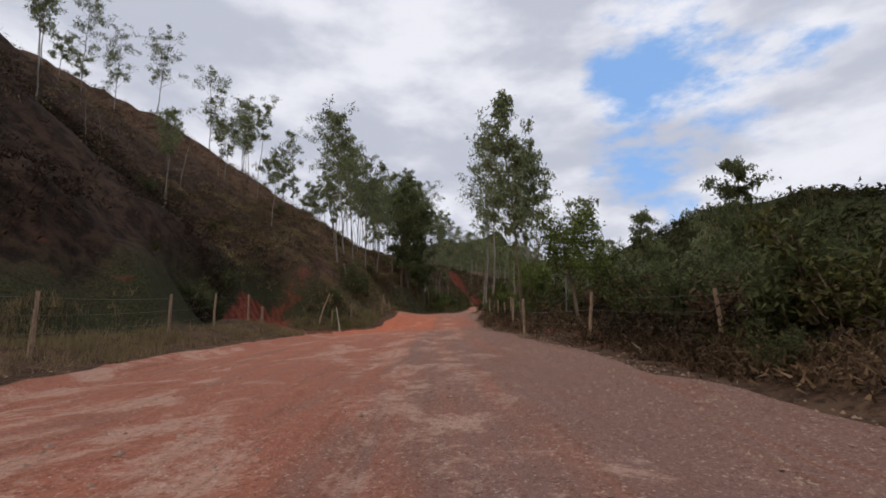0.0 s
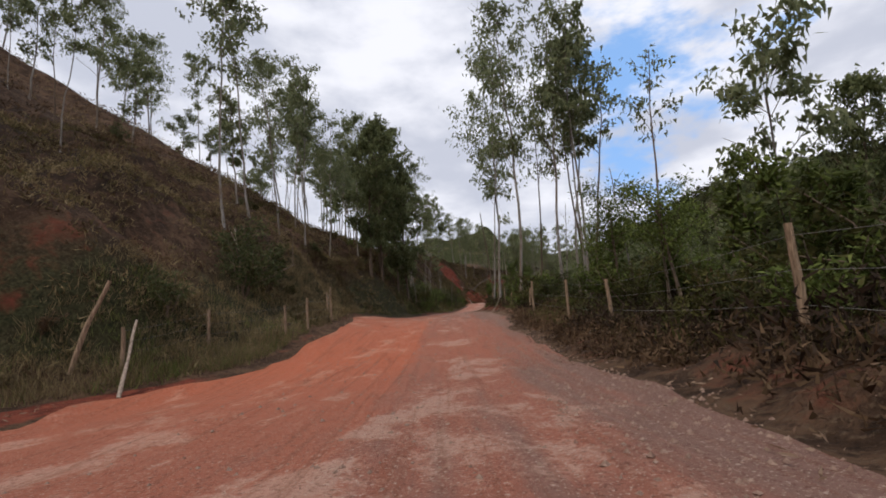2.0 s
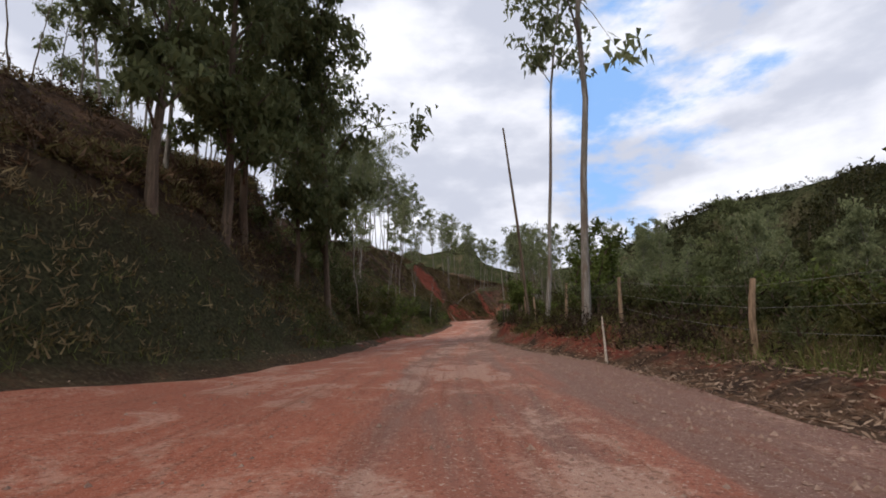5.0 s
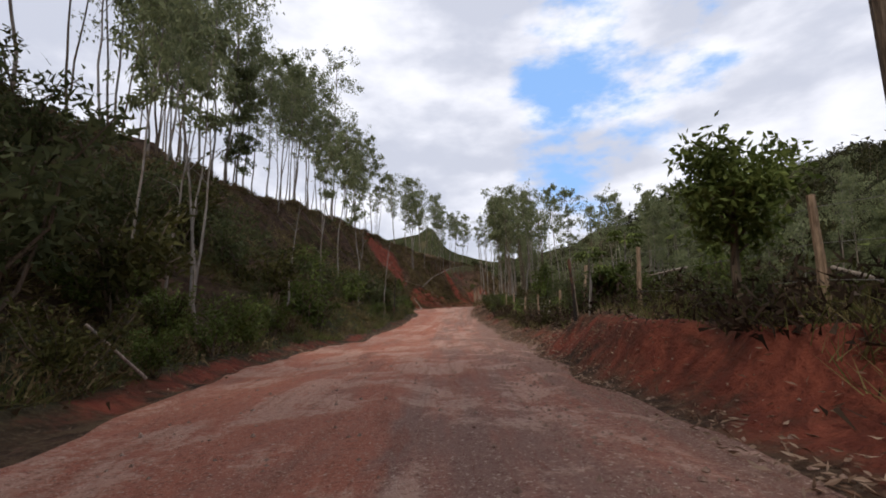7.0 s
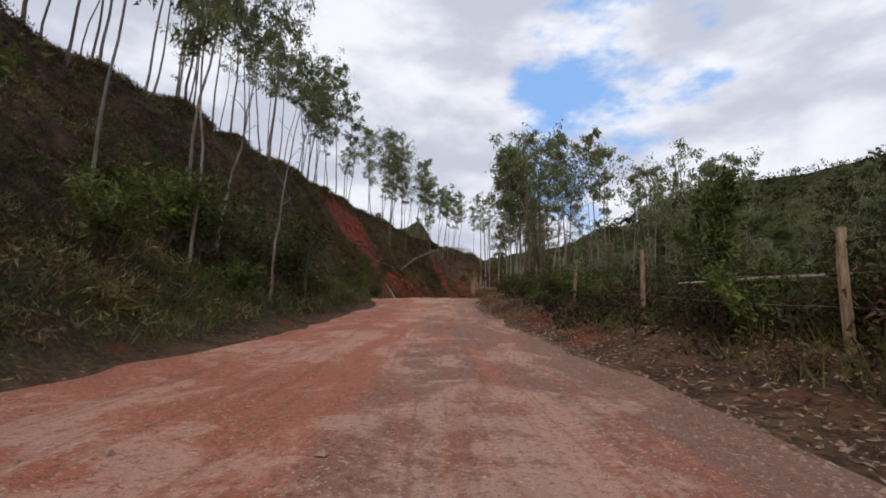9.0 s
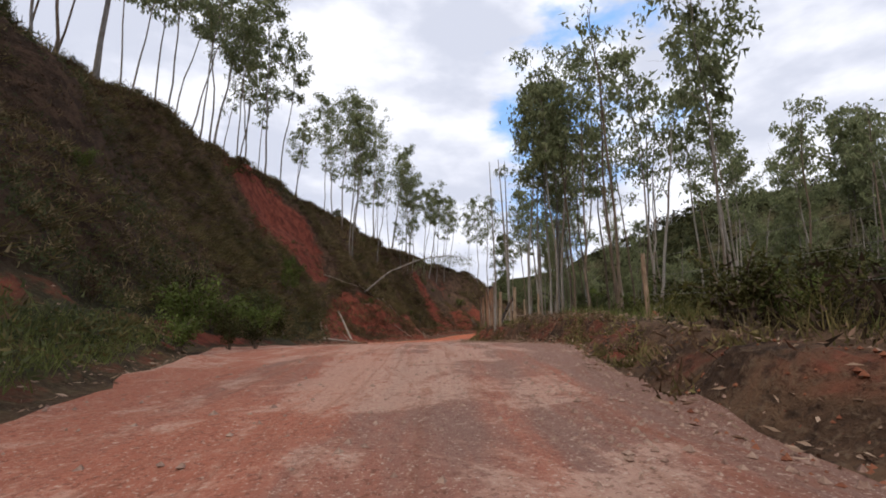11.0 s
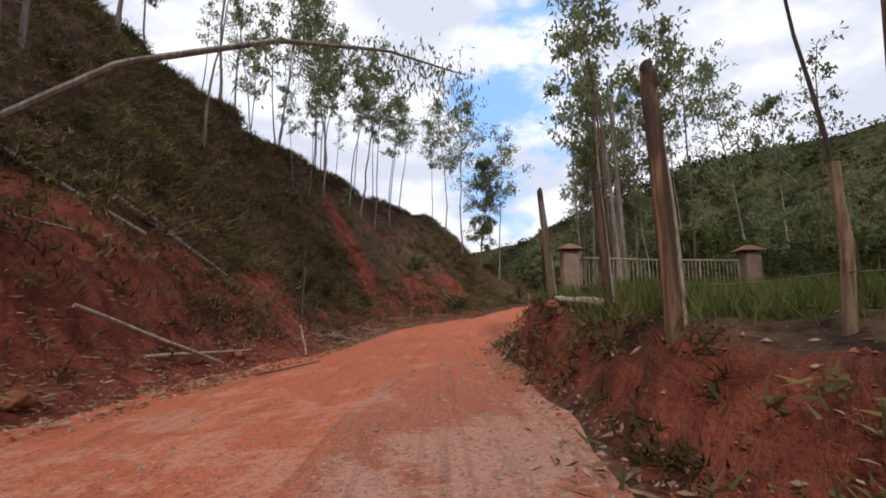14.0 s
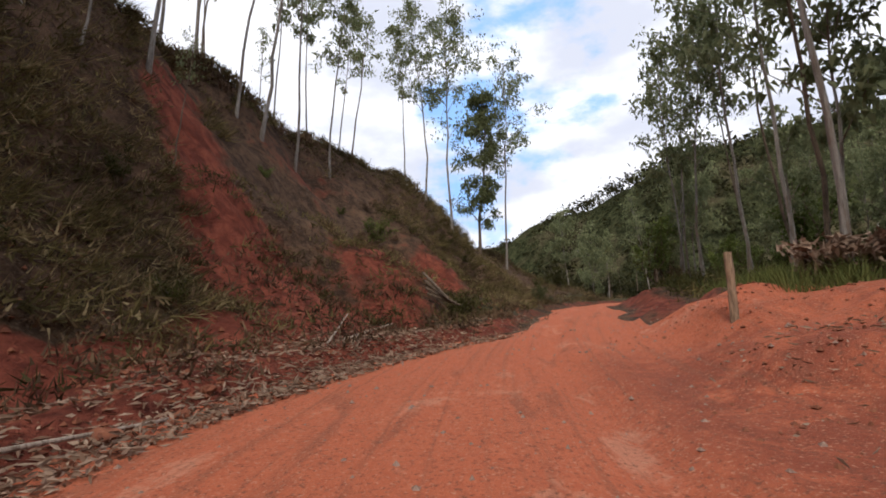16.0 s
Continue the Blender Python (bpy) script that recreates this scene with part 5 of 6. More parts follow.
hanging("hanging_grass", 8500, 158, 228, 1.2, 13, 14, 0.62, GRASS_DULL, "olive grass hanging down the high bank", 81)
hanging("hanging_straw", 4200, 158, 228, 1.2, 13, 12, 0.6, GRASS_DRY, "pale dry grass hanging down the high bank", 82)
hanging("slope_grass", 3600, 84, 160, 1.0, 12, 12, 0.55, GRASS_DULL, "olive grass on the steep bank", 83)
blades("corner_moss", *strew(1500, 185.6, 191.2, 1.4, 8.5, False, 1.0, None, 84), 9, 0.16, GRASS_GREEN, "yellow-green moss and short grass by the ledge", wide=0.03, droop=0.7)
blades("verge_grass", *strew(17000, -4, 29.5, 0.2, 5.2, True, 1.0, lambda s, u: (s < 20) | (u > -11.5), 5), 8, 0.38, GRASS_DRY, "tall dry verge grass along the fence", wide=0.02, droop=0.35)
blades("verge_green_grass", *strew(9000, 31, 64, 0.4, 4.8, True, 1.0, grassy, 6), 7, 0.42, GRASS_DRY, "pale dry verge grass along the fence", droop=0.4)
blades("island_grass", *strew(5000, 29, 50, 0.3, 4.2, True, 1.0, grassy, 63), 7, 0.36, GRASS_GREEN, "olive-green grass on the island by the track", wide=0.02, droop=0.45)
blades("green_grass", *strew(9000, 62, 160, 0.5, 3.0, True, 1.0, covered, 7), 6, 0.4, GRASS_GREEN, "green grass at the foot of the bank", droop=0.5)
blades("right_grass", *strew(15000, -4, 150, 1.3, 9, False, 1.2, None, 8), 6, 0.5, GRASS_DULL, "olive grass and weeds behind the fence", wide=0.013, droop=0.5)
blades("right_green_grass", *strew(7000, 40, 130, 1.2, 6, False, 1.2, None, 9), 6, 0.5, GRASS_GREEN, "fresh green weeds beside the road", wide=0.013, droop=0.5)
blades("shelf_grass", *strew(11500, 138, 189, 1.5, 14, False, 1.1, None, 10), 7, 0.38, GRASS_GREEN, "bright green grass on the shelf above the road", droop=0.4)
blades("bend_grass", *strew(5200, 202.5, 224, 2.6, 9.5, False, 1.0, None, 72), 7, 0.55, GRASS_GREEN, "bright yellow-green grass at the edge of the bend", wide=0.022, droop=0.4)
blades("shelf_dry_grass", *strew(6000, 138, 188, 1.2, 12, False, 1.0, None, 11), 6, 0.28, GRASS_DRY, "dry grass on the shelf above the road", droop=0.5)

# ---- fences, gate, timber ----
def part(name, bm, mat, parent, label=""):
    me = bpy.data.meshes.new(name)
    bm.to_mesh(me)
    bm.free()
    me.materials.append(mat)
    ob = new(name, me)
    ob.parent = parent
    return tagged(ob, label)


def soft_box(x, y, z, at=(0, 0, 0), edge=0.015, jitter=0.0, seed=0):
    bm = bmesh.new()
    bmesh.ops.create_cube(bm, size=1, matrix=Matrix.Translation(at) @ Matrix.Diagonal((x, y, z, 1)))
    bmesh.ops.bevel(bm, geom=bm.edges[:], offset=edge, segments=2, affect="EDGES")
    rr = random.Random(seed)
    for v in bm.verts:
        v.co += Vector((rr.uniform(-1, 1), rr.uniform(-1, 1), rr.uniform(-1, 1))) * jitter
    return bm


def fence(spots, high, strands, label, girth=0.06):
    """A wire fence: posts at the given (s, u), and strands between them."""
    rr = np.random.RandomState(len(spots))
    pts = on_ground(np.array([a for a, _ in spots]), np.array([b for _, b in spots]))
    root = new("wire_fence")
    root.location = pts[0]
    tagged(root, label, "fence")
    tops = []
    for i, p in enumerate(pts):
        h = high * rr.uniform(0.85, 1.12)
        lean = rr.normal(0, 0.05, 2)
        rel = p - pts[0]
        end = rel + np.array([lean[0] * h, lean[1] * h, h])
        child("post", pole_mesh("fence_post", [rel - [0, 0, 0.3], (rel + end) / 2 + rr.normal(0, 0.015, 3), end], [girth * 1.1, girth, girth * 0.9], POST_WOOD, 7, i, 0.004), root)
        tops.append((rel, end))
    for k in range(strands):
        f = 0.35 + 0.55 * k / max(strands - 1, 1)
        line = []
        for (a0, b0), (a1, b1) in zip(tops, tops[1:]):
            p, q = a0 + (b0 - a0) * f, a1 + (b1 - a1) * f
            for g in np.linspace(0, 1, 5)[:-1]:
                line.append(p + (q - p) * g - np.array([0, 0, 0.10 * g * (1 - g) * 2]))
        line.append(tops[-1][0] + (tops[-1][1] - tops[-1][0]) * f)
        soup = Soup()
        soup.tube(line, np.full(len(line), 0.004), 4)
        child("wire", soup.mesh("fence_wire", WIRE), root)


fence([(2, -11.2), (7, -11.3), (12.5, -11.2), (18.6, -11.1), (25, -12.5), (29.3, -12.5)], 1.75, 3, "leaning wooden-post wire fence in dry grass")
fence([(38.4, -9.5), (41.5, -8.6), (45, -7.1), (46.6, -6.6), (50.3, -6.4), (53.6, -7.6), (57, -8.4)], 1.35, 3, "low wooden-post wire fence below the slope")
fence([(6, 8.2), (11, 6.8), (15.5, 5.0), (20.3, 3.65), (25.8, 3.95), (31, 4.6), (39.5, 5.2), (44, 5.0), (49.5, 4.6), (56, 5.4), (62, 5.6), (68, 5.4), (74, 5.2), (79, 4.6)], 1.6, 3, "wooden-post wire fence along overgrown verge")
fence([(84, 4.1), (89.5, 4.2), (95.6, 4.5), (98.6, 4.0), (104, 4.6), (109.8, 4.8), (115, 4.9), (121, 5.0), (127, 5.0), (133, 5.0), (139, 5.0), (146, 4.8)], 1.65, 3, "wooden-post wire fence in a hedge of weeds")
fence([(154, 3.9), (157, 3.8), (161.5, 3.65), (168, 3.3), (170.8, 3.1), (176, 2.9), (178.6, 2.8)], 1.2, 2, "short wooden-post fence on the earth bank", 0.045)


def lone_post(s, u, high, girth, mat, label, lean=(0, 0), name="post", char=0.0):
    p = on_ground(np.array(s), np.array(u))
    ob = new(name, pole_mesh(name, [[0, 0, -0.3], [lean[0] * 0.45, lean[1] * 0.45, high * 0.5], [lean[0], lean[1], high]], [girth * 1.08, girth, girth * (0.94 - (0.5 if high < 4 else 1.0) * char)], mat, 9, int(s * 10), 0.008))
    ob.location = p
    if 0 < char < 0.4 and high < 4:      # burnt, splintered tip and a torn strip of bark
        tip = np.array([lean[0], lean[1], high])
        way = np.array([lean[0] * 0.05, lean[1] * 0.05, 0.2])
        child("charred_tip", pole_mesh("charred_tip", [tip - way, tip + way * 0.2, tip + way * 0.6], [girth * (1.02 - 0.5 * char), girth * 0.86, girth * 0.3], BARK_CHAR, 8, int(s), 0.012), ob, "burnt black splintered tip")
        side = np.array([girth * 0.95, -girth * 0.5, 0])
        child("bark_strip", pole_mesh("bark_strip", [side * 1.05, side + tip * 0.4, side * 0.8 + tip * 0.75], [girth * 0.3, girth * 0.26, 0.01], DEAD_WOOD, 6, int(s) + 1, 0.01), ob, "torn pale strip of bark")
    return tagged(ob, label, "post" if name == "post" else "dead tree")


lone_post(160.2, 2.95, 1.85, 0.085, POST_WOOD, "tall pale squared gatepost on the earth bank")
lone_post(162.7, 2.85, 2.9, 0.075, BARK_PALE, "dead pale trunk on the earth bank", (-0.05, 0.0), "dead_tree")
lone_post(201.9, 4.05, 1.2, 0.07, POST_WOOD, "pale wooden post at the edge of the bend")
lone_post(158.4, 3.5, 2.0, 0.08, POST_WOOD, "weathered wooden post at the edge of grass")
lone_post(37.6, -10.4, 2.5, 0.06, POST_WOOD, "long pole leaning across the grass verge", (0.75, 0.5))
lone_post(31.2, -12.4, 1.1, 0.09, POST_WOOD, "stout weathered post at the mouth of the track")
for s, u, high, girth, mat, lean, label in (
    (88.3, 4.3, 12.5, 0.09, BARK_DARK, (-1.3, -0.4), "tall leaning dead trunk with ragged brown bark"),
    (96.9, 3.25, 1.6, 0.05, BARK_CHAR, (-0.15, 0.0), "dark dead trunk on the mound by the road"),
    (165.8, 3.2, 2.4, 0.1, BARK_CHAR, (1.2, -0.2), "leaning dark charred stump on the bank"),
    (165.4, 2.6, 2.75, 0.1, BARK_RED, (-0.12, 0.1), "split dead trunk with a charred top"),
    (169.0, 3.1, 3.0, 0.085, BARK_RED, (-0.1, 0.05), "broken trunk with peeling orange bark"),
    (172.8, 3.0, 3.45, 0.115, BARK_RED, (-0.05, 0.02), "thick broken trunk with peeling orange bark"),
    (174.9, 2.42, 2.75, 0.1, BARK_RED, (0.03, 0.0), "broken orange-barked trunk with a charred top"),
    (127.5, -5.6, 4.0, 0.05, BARK_CHAR, (0.15, -0.1), "thin burnt trunk at the foot of the bank"),
    (189.9, -5.5, 2.8, 0.03, BARK_CHAR, (0.1, 0.0), "thin dead burnt sapling on the bank"),
    (177.2, 2.25, 2.75, 0.09, BARK_RED, (-0.12, 0.05), "broken orange trunk with a charred tip on the bank"),
    (179.6, 2.5, 2.2, 0.07, BARK_CHAR, (-0.1, 0.1), "broken charred trunk beside the gate pillar"),
    (182.8, 2.4, 2.5, 0.08, BARK_DARK, (-0.2, 0.1), "weathered stump with a charred top by the gate"),
    (183.8, 2.5, 1.7, 0.035, BARK_CHAR, (-0.1, 0.1), "leaning charred pole beside the gate"),
):
    lone_post(s, u, high, girth, mat, label, lean, "dead_tree", 0.25)
for s, u, high, lean in ((174.9, 3.67, 15, (-0.75, 0.25)), (175.7, 4.8, 15, (-0.6, -0.2)), (169.4, 4.4, 13, (-0.9, 0.3))):
    lone_post(s, u, high, 0.07, BARK_PALE, "tall bare pale trunk leaning over the road", lean, "dead_tree", 0.6)
for s, u, lean in ((198.6, 9.1, (-1.2, 0.2)), (198.9, 9.4, (-0.6, 0.3)), (199.2, 9.2, (-0.1, 0.2))):
    lone_post(s, u, 13, 0.115, BARK_PALE, "tall smooth trunk of a clump with charred foot", lean, "dead_tree", 0.5)
lone_post(198.9, 9.2, 1.1, 0.34, BARK_CHAR, "charred stump at the foot of a clump", (0.05, 0), "dead_tree", 0.2)


def gate_pillar(s, u):
    p = on_ground(np.array(s), np.array(u))
    root = tagged(new("gate_pillar"), "rendered masonry gate pillar with a tiled cap", "pillar", "gate pillars")
    root.matrix_basis = pose(p[0], p[1], p[2] - 0.05, 0, 0, -22)
    part("shaft", soft_box(0.42, 0.42, 1.5, (0, 0, 0.72), 0.02, 0.008, 1), RENDERED, root)
    bm = bmesh.new()
    bmesh.ops.create_cone(bm, cap_ends=True, segments=4, radius1=0.46, radius2=0.12, depth=0.16, matrix=Matrix.Translation((0, 0, 1.58)) @ Matrix.Rotation(radians(45), 4, "Z"))
    bmesh.ops.bevel(bm, geom=bm.edges[:], offset=0.012, segments=1, affect="EDGES")
    part("cap", bm, TILE, root, "clay-tiled pyramid cap")
    return root


gate_pillar(184.6, 3.3)
gate_pillar(184.9, 8.2)


def build_gate():
    a, b = on_ground(np.array([184.6, 184.9]), np.array([3.55, 7.95]))
    base = max(a[2], b[2]) + 0.08
    a, b = np.array([a[0], a[1], base]), np.array([b[0], b[1], base])
    root = new("gate")
    root.location = a
    tagged(root, "pale barred gate of thin upright rods", "gate")
    d = b - a
    for name, f in (("rail", 0.06), ("rail", 1.12)):
        child(name, pole_mesh("gate_rail", [[0, 0, f], list(d * 0.5 + [0, 0, f - 0.02]), list(d + [0, 0, f])], [0.026] * 3, DEAD_WOOD, 6, 3), root)
    for i in range(5):
        q = d * (0.01 + 0.98 * i / 4)
        child("upright", pole_mesh("gate_upright", [list(q), list(q + [0, 0, 1.14])], [0.03, 0.03], DEAD_WOOD, 6, i), root)
    rod = pole_mesh("gate_rod", [[0, 0, 0.05], [0, 0, 1.1]], [0.011, 0.011], DEAD_WOOD, 5, 5)
    for i in range(40):
        if i % 10:
            child("rod", rod, root).location = d * (0.01 + 0.98 * i / 40)
    child("brace", pole_mesh("gate_brace", [list(d * 0.03 + [0, 0.02, 0.15]), list(d * 0.5 + [0, 0.02, 0.42])], [0.022, 0.022], DEAD_WOOD, 6, 8), root)


build_gate()


def log_between(name, a, b, girth, mat, label, lift=0.0, sag=0.0, thin=0.7, seed=0, category="log"):
    """A log or branch lying from one (s, u, above ground) to another."""
    pa, pb = (on_ground(np.array(q[0]), np.array(q[1])) + [0, 0, q[2]] for q in (a, b))
    mid = [pa + (pb - pa) * f + np.array([0, 0, sag * math.sin(math.pi * f)]) for f in (0.33, 0.66)]
    pts = np.array([pa, *mid, pb]) - pa
    ob = new(name, pole_mesh(name, pts, [girth, girth * 0.95, girth * (thin + 0.1), girth * thin], mat, 8, seed, girth * 0.12))
    ob.location = pa + np.array([0, 0, lift])
    return tagged(ob, label, category)


for i, (a, b, girth, mat, label) in enumerate((
    ((170.0, -7.6, 0.08), (174.2, -10.1, 0.2), 0.09, DEAD_WOOD, "pale peeled log leaning on the earth bank"),
    ((164.7, -8.0, 0.1), (168.6, -6.8, 0.1), 0.085, DEAD_WOOD, "pale log lying at the foot of the bank"),
    ((166.6, -8.8, 0.2), (167.4, -9.2, 0.5), 0.03, DEAD_WOOD, "crooked pale stick on the red earth"),
    ((167.6, -8.6, 0.1), (167.9, -9.0, 0.45), 0.026, DEAD_WOOD, "thin crooked stick on the red earth"),
    ((168.8, -7.4, 0.1), (169.3, -8.1, 0.4), 0.026, DEAD_WOOD, "forked pale root by the leaning log"),
    ((176.4, -12.4, 0.25), (180.6, -10.4, 0.2), 0.085, DEAD_WOOD, "grey log slid down the red earth"),
    ((181.0, -10.4, 0.2), (184.6, -8.0, 0.25), 0.085, DEAD_WOOD, "grey log lying across the slope"),
    ((184.3, -8.7, 0.15), (188.4, -7.4, 0.15), 0.085, DEAD_WOOD, "pale log at the top of the slipped earth"),
    ((184.6, -9.6, 0.2), (186.2, -8.0, 0.15), 0.06, DEAD_WOOD, "thin grey log beside another log"),
    ((181.4, -5.6, 0.2), (184.6, -5.0, 0.12), 0.04, DEAD_WOOD, "broken pale branch on red earth"),
    ((180.6, -6.4, 0.3), (183.2, -5.0, 0.15), 0.045, DEAD_WOOD, "bleached branch sliding off the bank"),
    ((178.0, -8.8, 0.3), (181.6, -7.4, 0.3), 0.035, DEAD_WOOD, "thin bleached branch on the slope"),
    ((179.9, 2.75, 0.12), (182.2, 2.35, 0.1), 0.1, DEAD_WOOD, "thick grey log lying along the earth bank"),
    ((181.4, 3.3, 0.2), (182.9, 3.1, 0.25), 0.1, BARK_CHAR, "thick dark log by the gate"),
    ((183.7, 1.9, 0.05), (183.2, 3.35, 0.2), 0.025, DEAD_WOOD, "thin dead branch at the road's edge"),
    ((183.2, 3.4, 0.2), (181.9, 2.9, 0.05), 0.03, DEAD_WOOD, "crooked dead branch at the road's edge"),
    ((185.4, 1.9, 0.06), (183.4, 1.3, 0.04), 0.025, DEAD_WOOD, "curved dead branch at the road's edge"),
    ((182.6, -4.0, 0.05), (185.0, -3.3, 0.04), 0.025, BARK_DARK, "long dark stick along the road's edge"),
    ((186.8, -4.2, 0.03), (187.0, -4.5, 0.7), 0.035, DEAD_WOOD, "upright broken stub in the red earth"),
    ((202.6, -3.5, 0.1), (206.5, -3.9, 0.5), 0.03, DEAD_WOOD, "forked pale branch on slipped earth"),
    ((202.0, -3.6, 0.1), (204.6, -4.4, 0.3), 0.025, DEAD_WOOD, "pale branch on slipped earth"),
    ((54, 6.6, 0.06), (57.5, 4.4, 0.06), 0.035, BARK_DARK, "long dark branch lying on the verge"),
    ((86.6, 4.0, 0.12), (90.5, 5.2, 0.9), 0.05, DEAD_WOOD, "grey branch fallen on the verge"),
    ((96, 6.0, 1.3), (104, 6.2, 1.6), 0.03, DEAD_WOOD, "long thin pole caught in the fence"),
    ((109.5, 5.2, 0.15), (113.4, 6.2, 1.3), 0.035, DEAD_WOOD, "bare branch hanging in the hedge"),
    ((116, 6.5, 1.2), (120, 5.4, 0.9), 0.04, DEAD_WOOD, "fallen pale branch on top of the hedge"),
    ((79, -5.6, 0.1), (83, -4.9, 0.05), 0.03, DEAD_WOOD, "long pale stick at the foot of the bank"),
    ((92.4, -6.0, 0.1), (91.4, -6.4, 1.1), 0.035, DEAD_WOOD, "short pale stub leaning in the weeds"),
    ((196, -4.6, 0.06), (198.4, -4.0, 0.04), 0.03, DEAD_WOOD, "thin pale stick at the road's edge"),
    ((36.8, -8.4, 0.0), (38.6, -9.2, 1.4), 0.05, DEAD_WOOD, "leaning split stake by the fence"),
    ((48.2, -10.6, 0.1), (49.4, -11.4, 1.6), 0.04, DEAD_WOOD, "pale root standing out of the mound"),
    ((48.8, -10.4, 0.1), (48.3, -11.2, 1.5), 0.03, DEAD_WOOD, "forked pale root on the mound"),
    ((49.6, -10.2, 0.1), (50.6, -11.0, 1.3), 0.03, DEAD_WOOD, "broken pale root beside the hollow"),
    ((50.4, -9.9, 0.9), (54.2, -9.8, 1.5), 0.045, BARK_DARK, "dark dead branch arching over the hollow"),
    ((54.0, -9.9, 1.4), (55.0, -10.2, 2.8), 0.03, BARK_DARK, "upturned dark dead branch by the hollow"),
    ((12.0, 5.2, 0.05), (15.5, 5.9, 0.25), 0.03, DEAD_WOOD, "grey stick lying in the leaf litter"),
    ((39.0, 4.3, 0.05), (41.6, 5.0, 0.4), 0.028, DEAD_WOOD, "thin pale stick leaning on the verge"),
    ((71.0, 3.7, 0.05), (74.0, 4.6, 0.3), 0.035, DEAD_WOOD, "grey branch lying on the leafy verge"),
)):
    log_between("branch" if girth < 0.06 else "log", a, b, girth, mat, label, seed=i)
for i in range(16):      # cut brushwood stacked above the junction
    a = (196.5 + 6 * rng.rand(), 8.2 + 2.4 * rng.rand(), 0.06 + 0.3 * rng.rand())
    log_between("branch", a, (a[0] + rng.uniform(1.4, 3.0), a[1] + rng.uniform(-0.5, 1.4), 0.08 + 0.3 * rng.rand()), rng.uniform(0.03, 0.06), DEAD_WOOD, "cut grey branch in a brushwood heap", seed=40 + i, category="branch")
for i in range(9):       # sticks at the foot of the bank
    a = (189.6 + 2.2 * rng.rand(), -4.4 - 0.5 * rng.rand(), 0.05 + 0.16 * rng.rand())
    log_between("branch", a, (a[0] + rng.uniform(1.0, 1.9), a[1] + rng.uniform(-0.1, 0.5), 0.05 + 0.1 * rng.rand()), rng.uniform(0.022, 0.04), DEAD_WOOD, "thin stick in a small heap below the bank", seed=70 + i, category="branch")
for i in range(4):       # old boards jutting from the bank
    log_between("board", (209.6 + 0.2 * i, -3.9 - 0.15 * i, 0.2 + 0.1 * i), (208.8 - 0.1 * i, -2.4 - 0.1 * i, 0.75 + 0.1 * i), 0.055, BARK_DARK, "dark old board jutting from the slipped bank", seed=90 + i, category="board")


def arched_trunk():
    """The uprooted tree that bows out from the slope."""
    at = [(181.4, -9.9, 0), (182.6, -7.6, 7.4), (184.2, -4.6, 9.0), (185.8, -1.8, 9.7), (187.0, 0.6, 9.6)]
    pts = np.array([on_ground(np.array(s), np.array(u)) * [1, 1, 0] + [0, 0, h] for s, u, h in at])
    pts[0, 2] = on_ground(np.array(181.4), np.array(-9.9))[2] + 0.1
    root = tagged(new("fallen_tree"), "uprooted thin gum tree bowed out over the slope", "fallen tree")
    root.location = pts[0]
    rel = pts - pts[0]
    child("trunk", pole_mesh("bowed_trunk", rel, [0.1, 0.09, 0.07, 0.05, 0.02], BARK_PALE, 7, 4, 0.02), root)
    rr = np.random.RandomState(4)
    soup = Soup()
    f = rr.uniform(0.45, 1.0, 900)
    p = np.column_stack([np.interp(f, np.linspace(0, 1, 5), rel[:, k]) for k in range(3)]) + rr.normal(0, 0.45, (900, 3)) - [0, 0, 0.35]
    soup.leaves(p, rr.normal(0, 0.4, (900, 3)) - [0, 0, 1], rr.uniform(0.15, 0.35, 900), rr.uniform(0.04, 0.08, 900), rr)
    child("foliage", soup.mesh("bowed_leaves", LEAF_GUM), root)


arched_trunk()


def ledge():
    """The mossy stone kerb at the mouth of the side track."""
    a, b = on_ground(np.array([188.2, 188.4]), np.array([5.0, 10.5]))
    root = new("stone_ledge", None)
    root.location = a
    tagged(root, "dark mossy stone ledge at the track's mouth", "ledge")
    d = b - a
    for i in range(5):
        bm = soft_box(np.linalg.norm(d[:2]) / 5 * 0.97, 0.3, 0.2, (0, 0, 0), 0.03, 0.012, i)
        turn = math.atan2(d[1], d[0])
        bmesh.ops.transform(bm, matrix=Matrix.Translation(Vector(d) * ((i + 0.5) / 5) + Vector((0, 0, 0.12))) @ Matrix.Rotation(turn, 4, "Z"), verts=bm.verts)
        part("block", bm, RENDERED, root)


ledge()


def boulder(s, u, size, mat, label, seed):
    bm = bmesh.new()
    bmesh.ops.create_icosphere(bm, subdivisions=3, radius=size)
    for v in bm.verts:
        n = noise.noise(v.co * 1.6 / size + Vector((seed, 0, 0))) * 0.34 + noise.noise(v.co * 5 / size + Vector((0, seed, 0))) * 0.12
        v.co *= 1 + n
        v.co.z *= 0.72
    me = bpy.data.meshes.new("clod")
    bm.to_mesh(me)
    bm.free()
    me.materials.append(mat)
    ob = new("earth_clod", me)
    ob.location = on_ground(np.array(s), np.array(u)) + [0, 0, size * 0.25]
    tagged(ob, label, "clod", "earth clods")


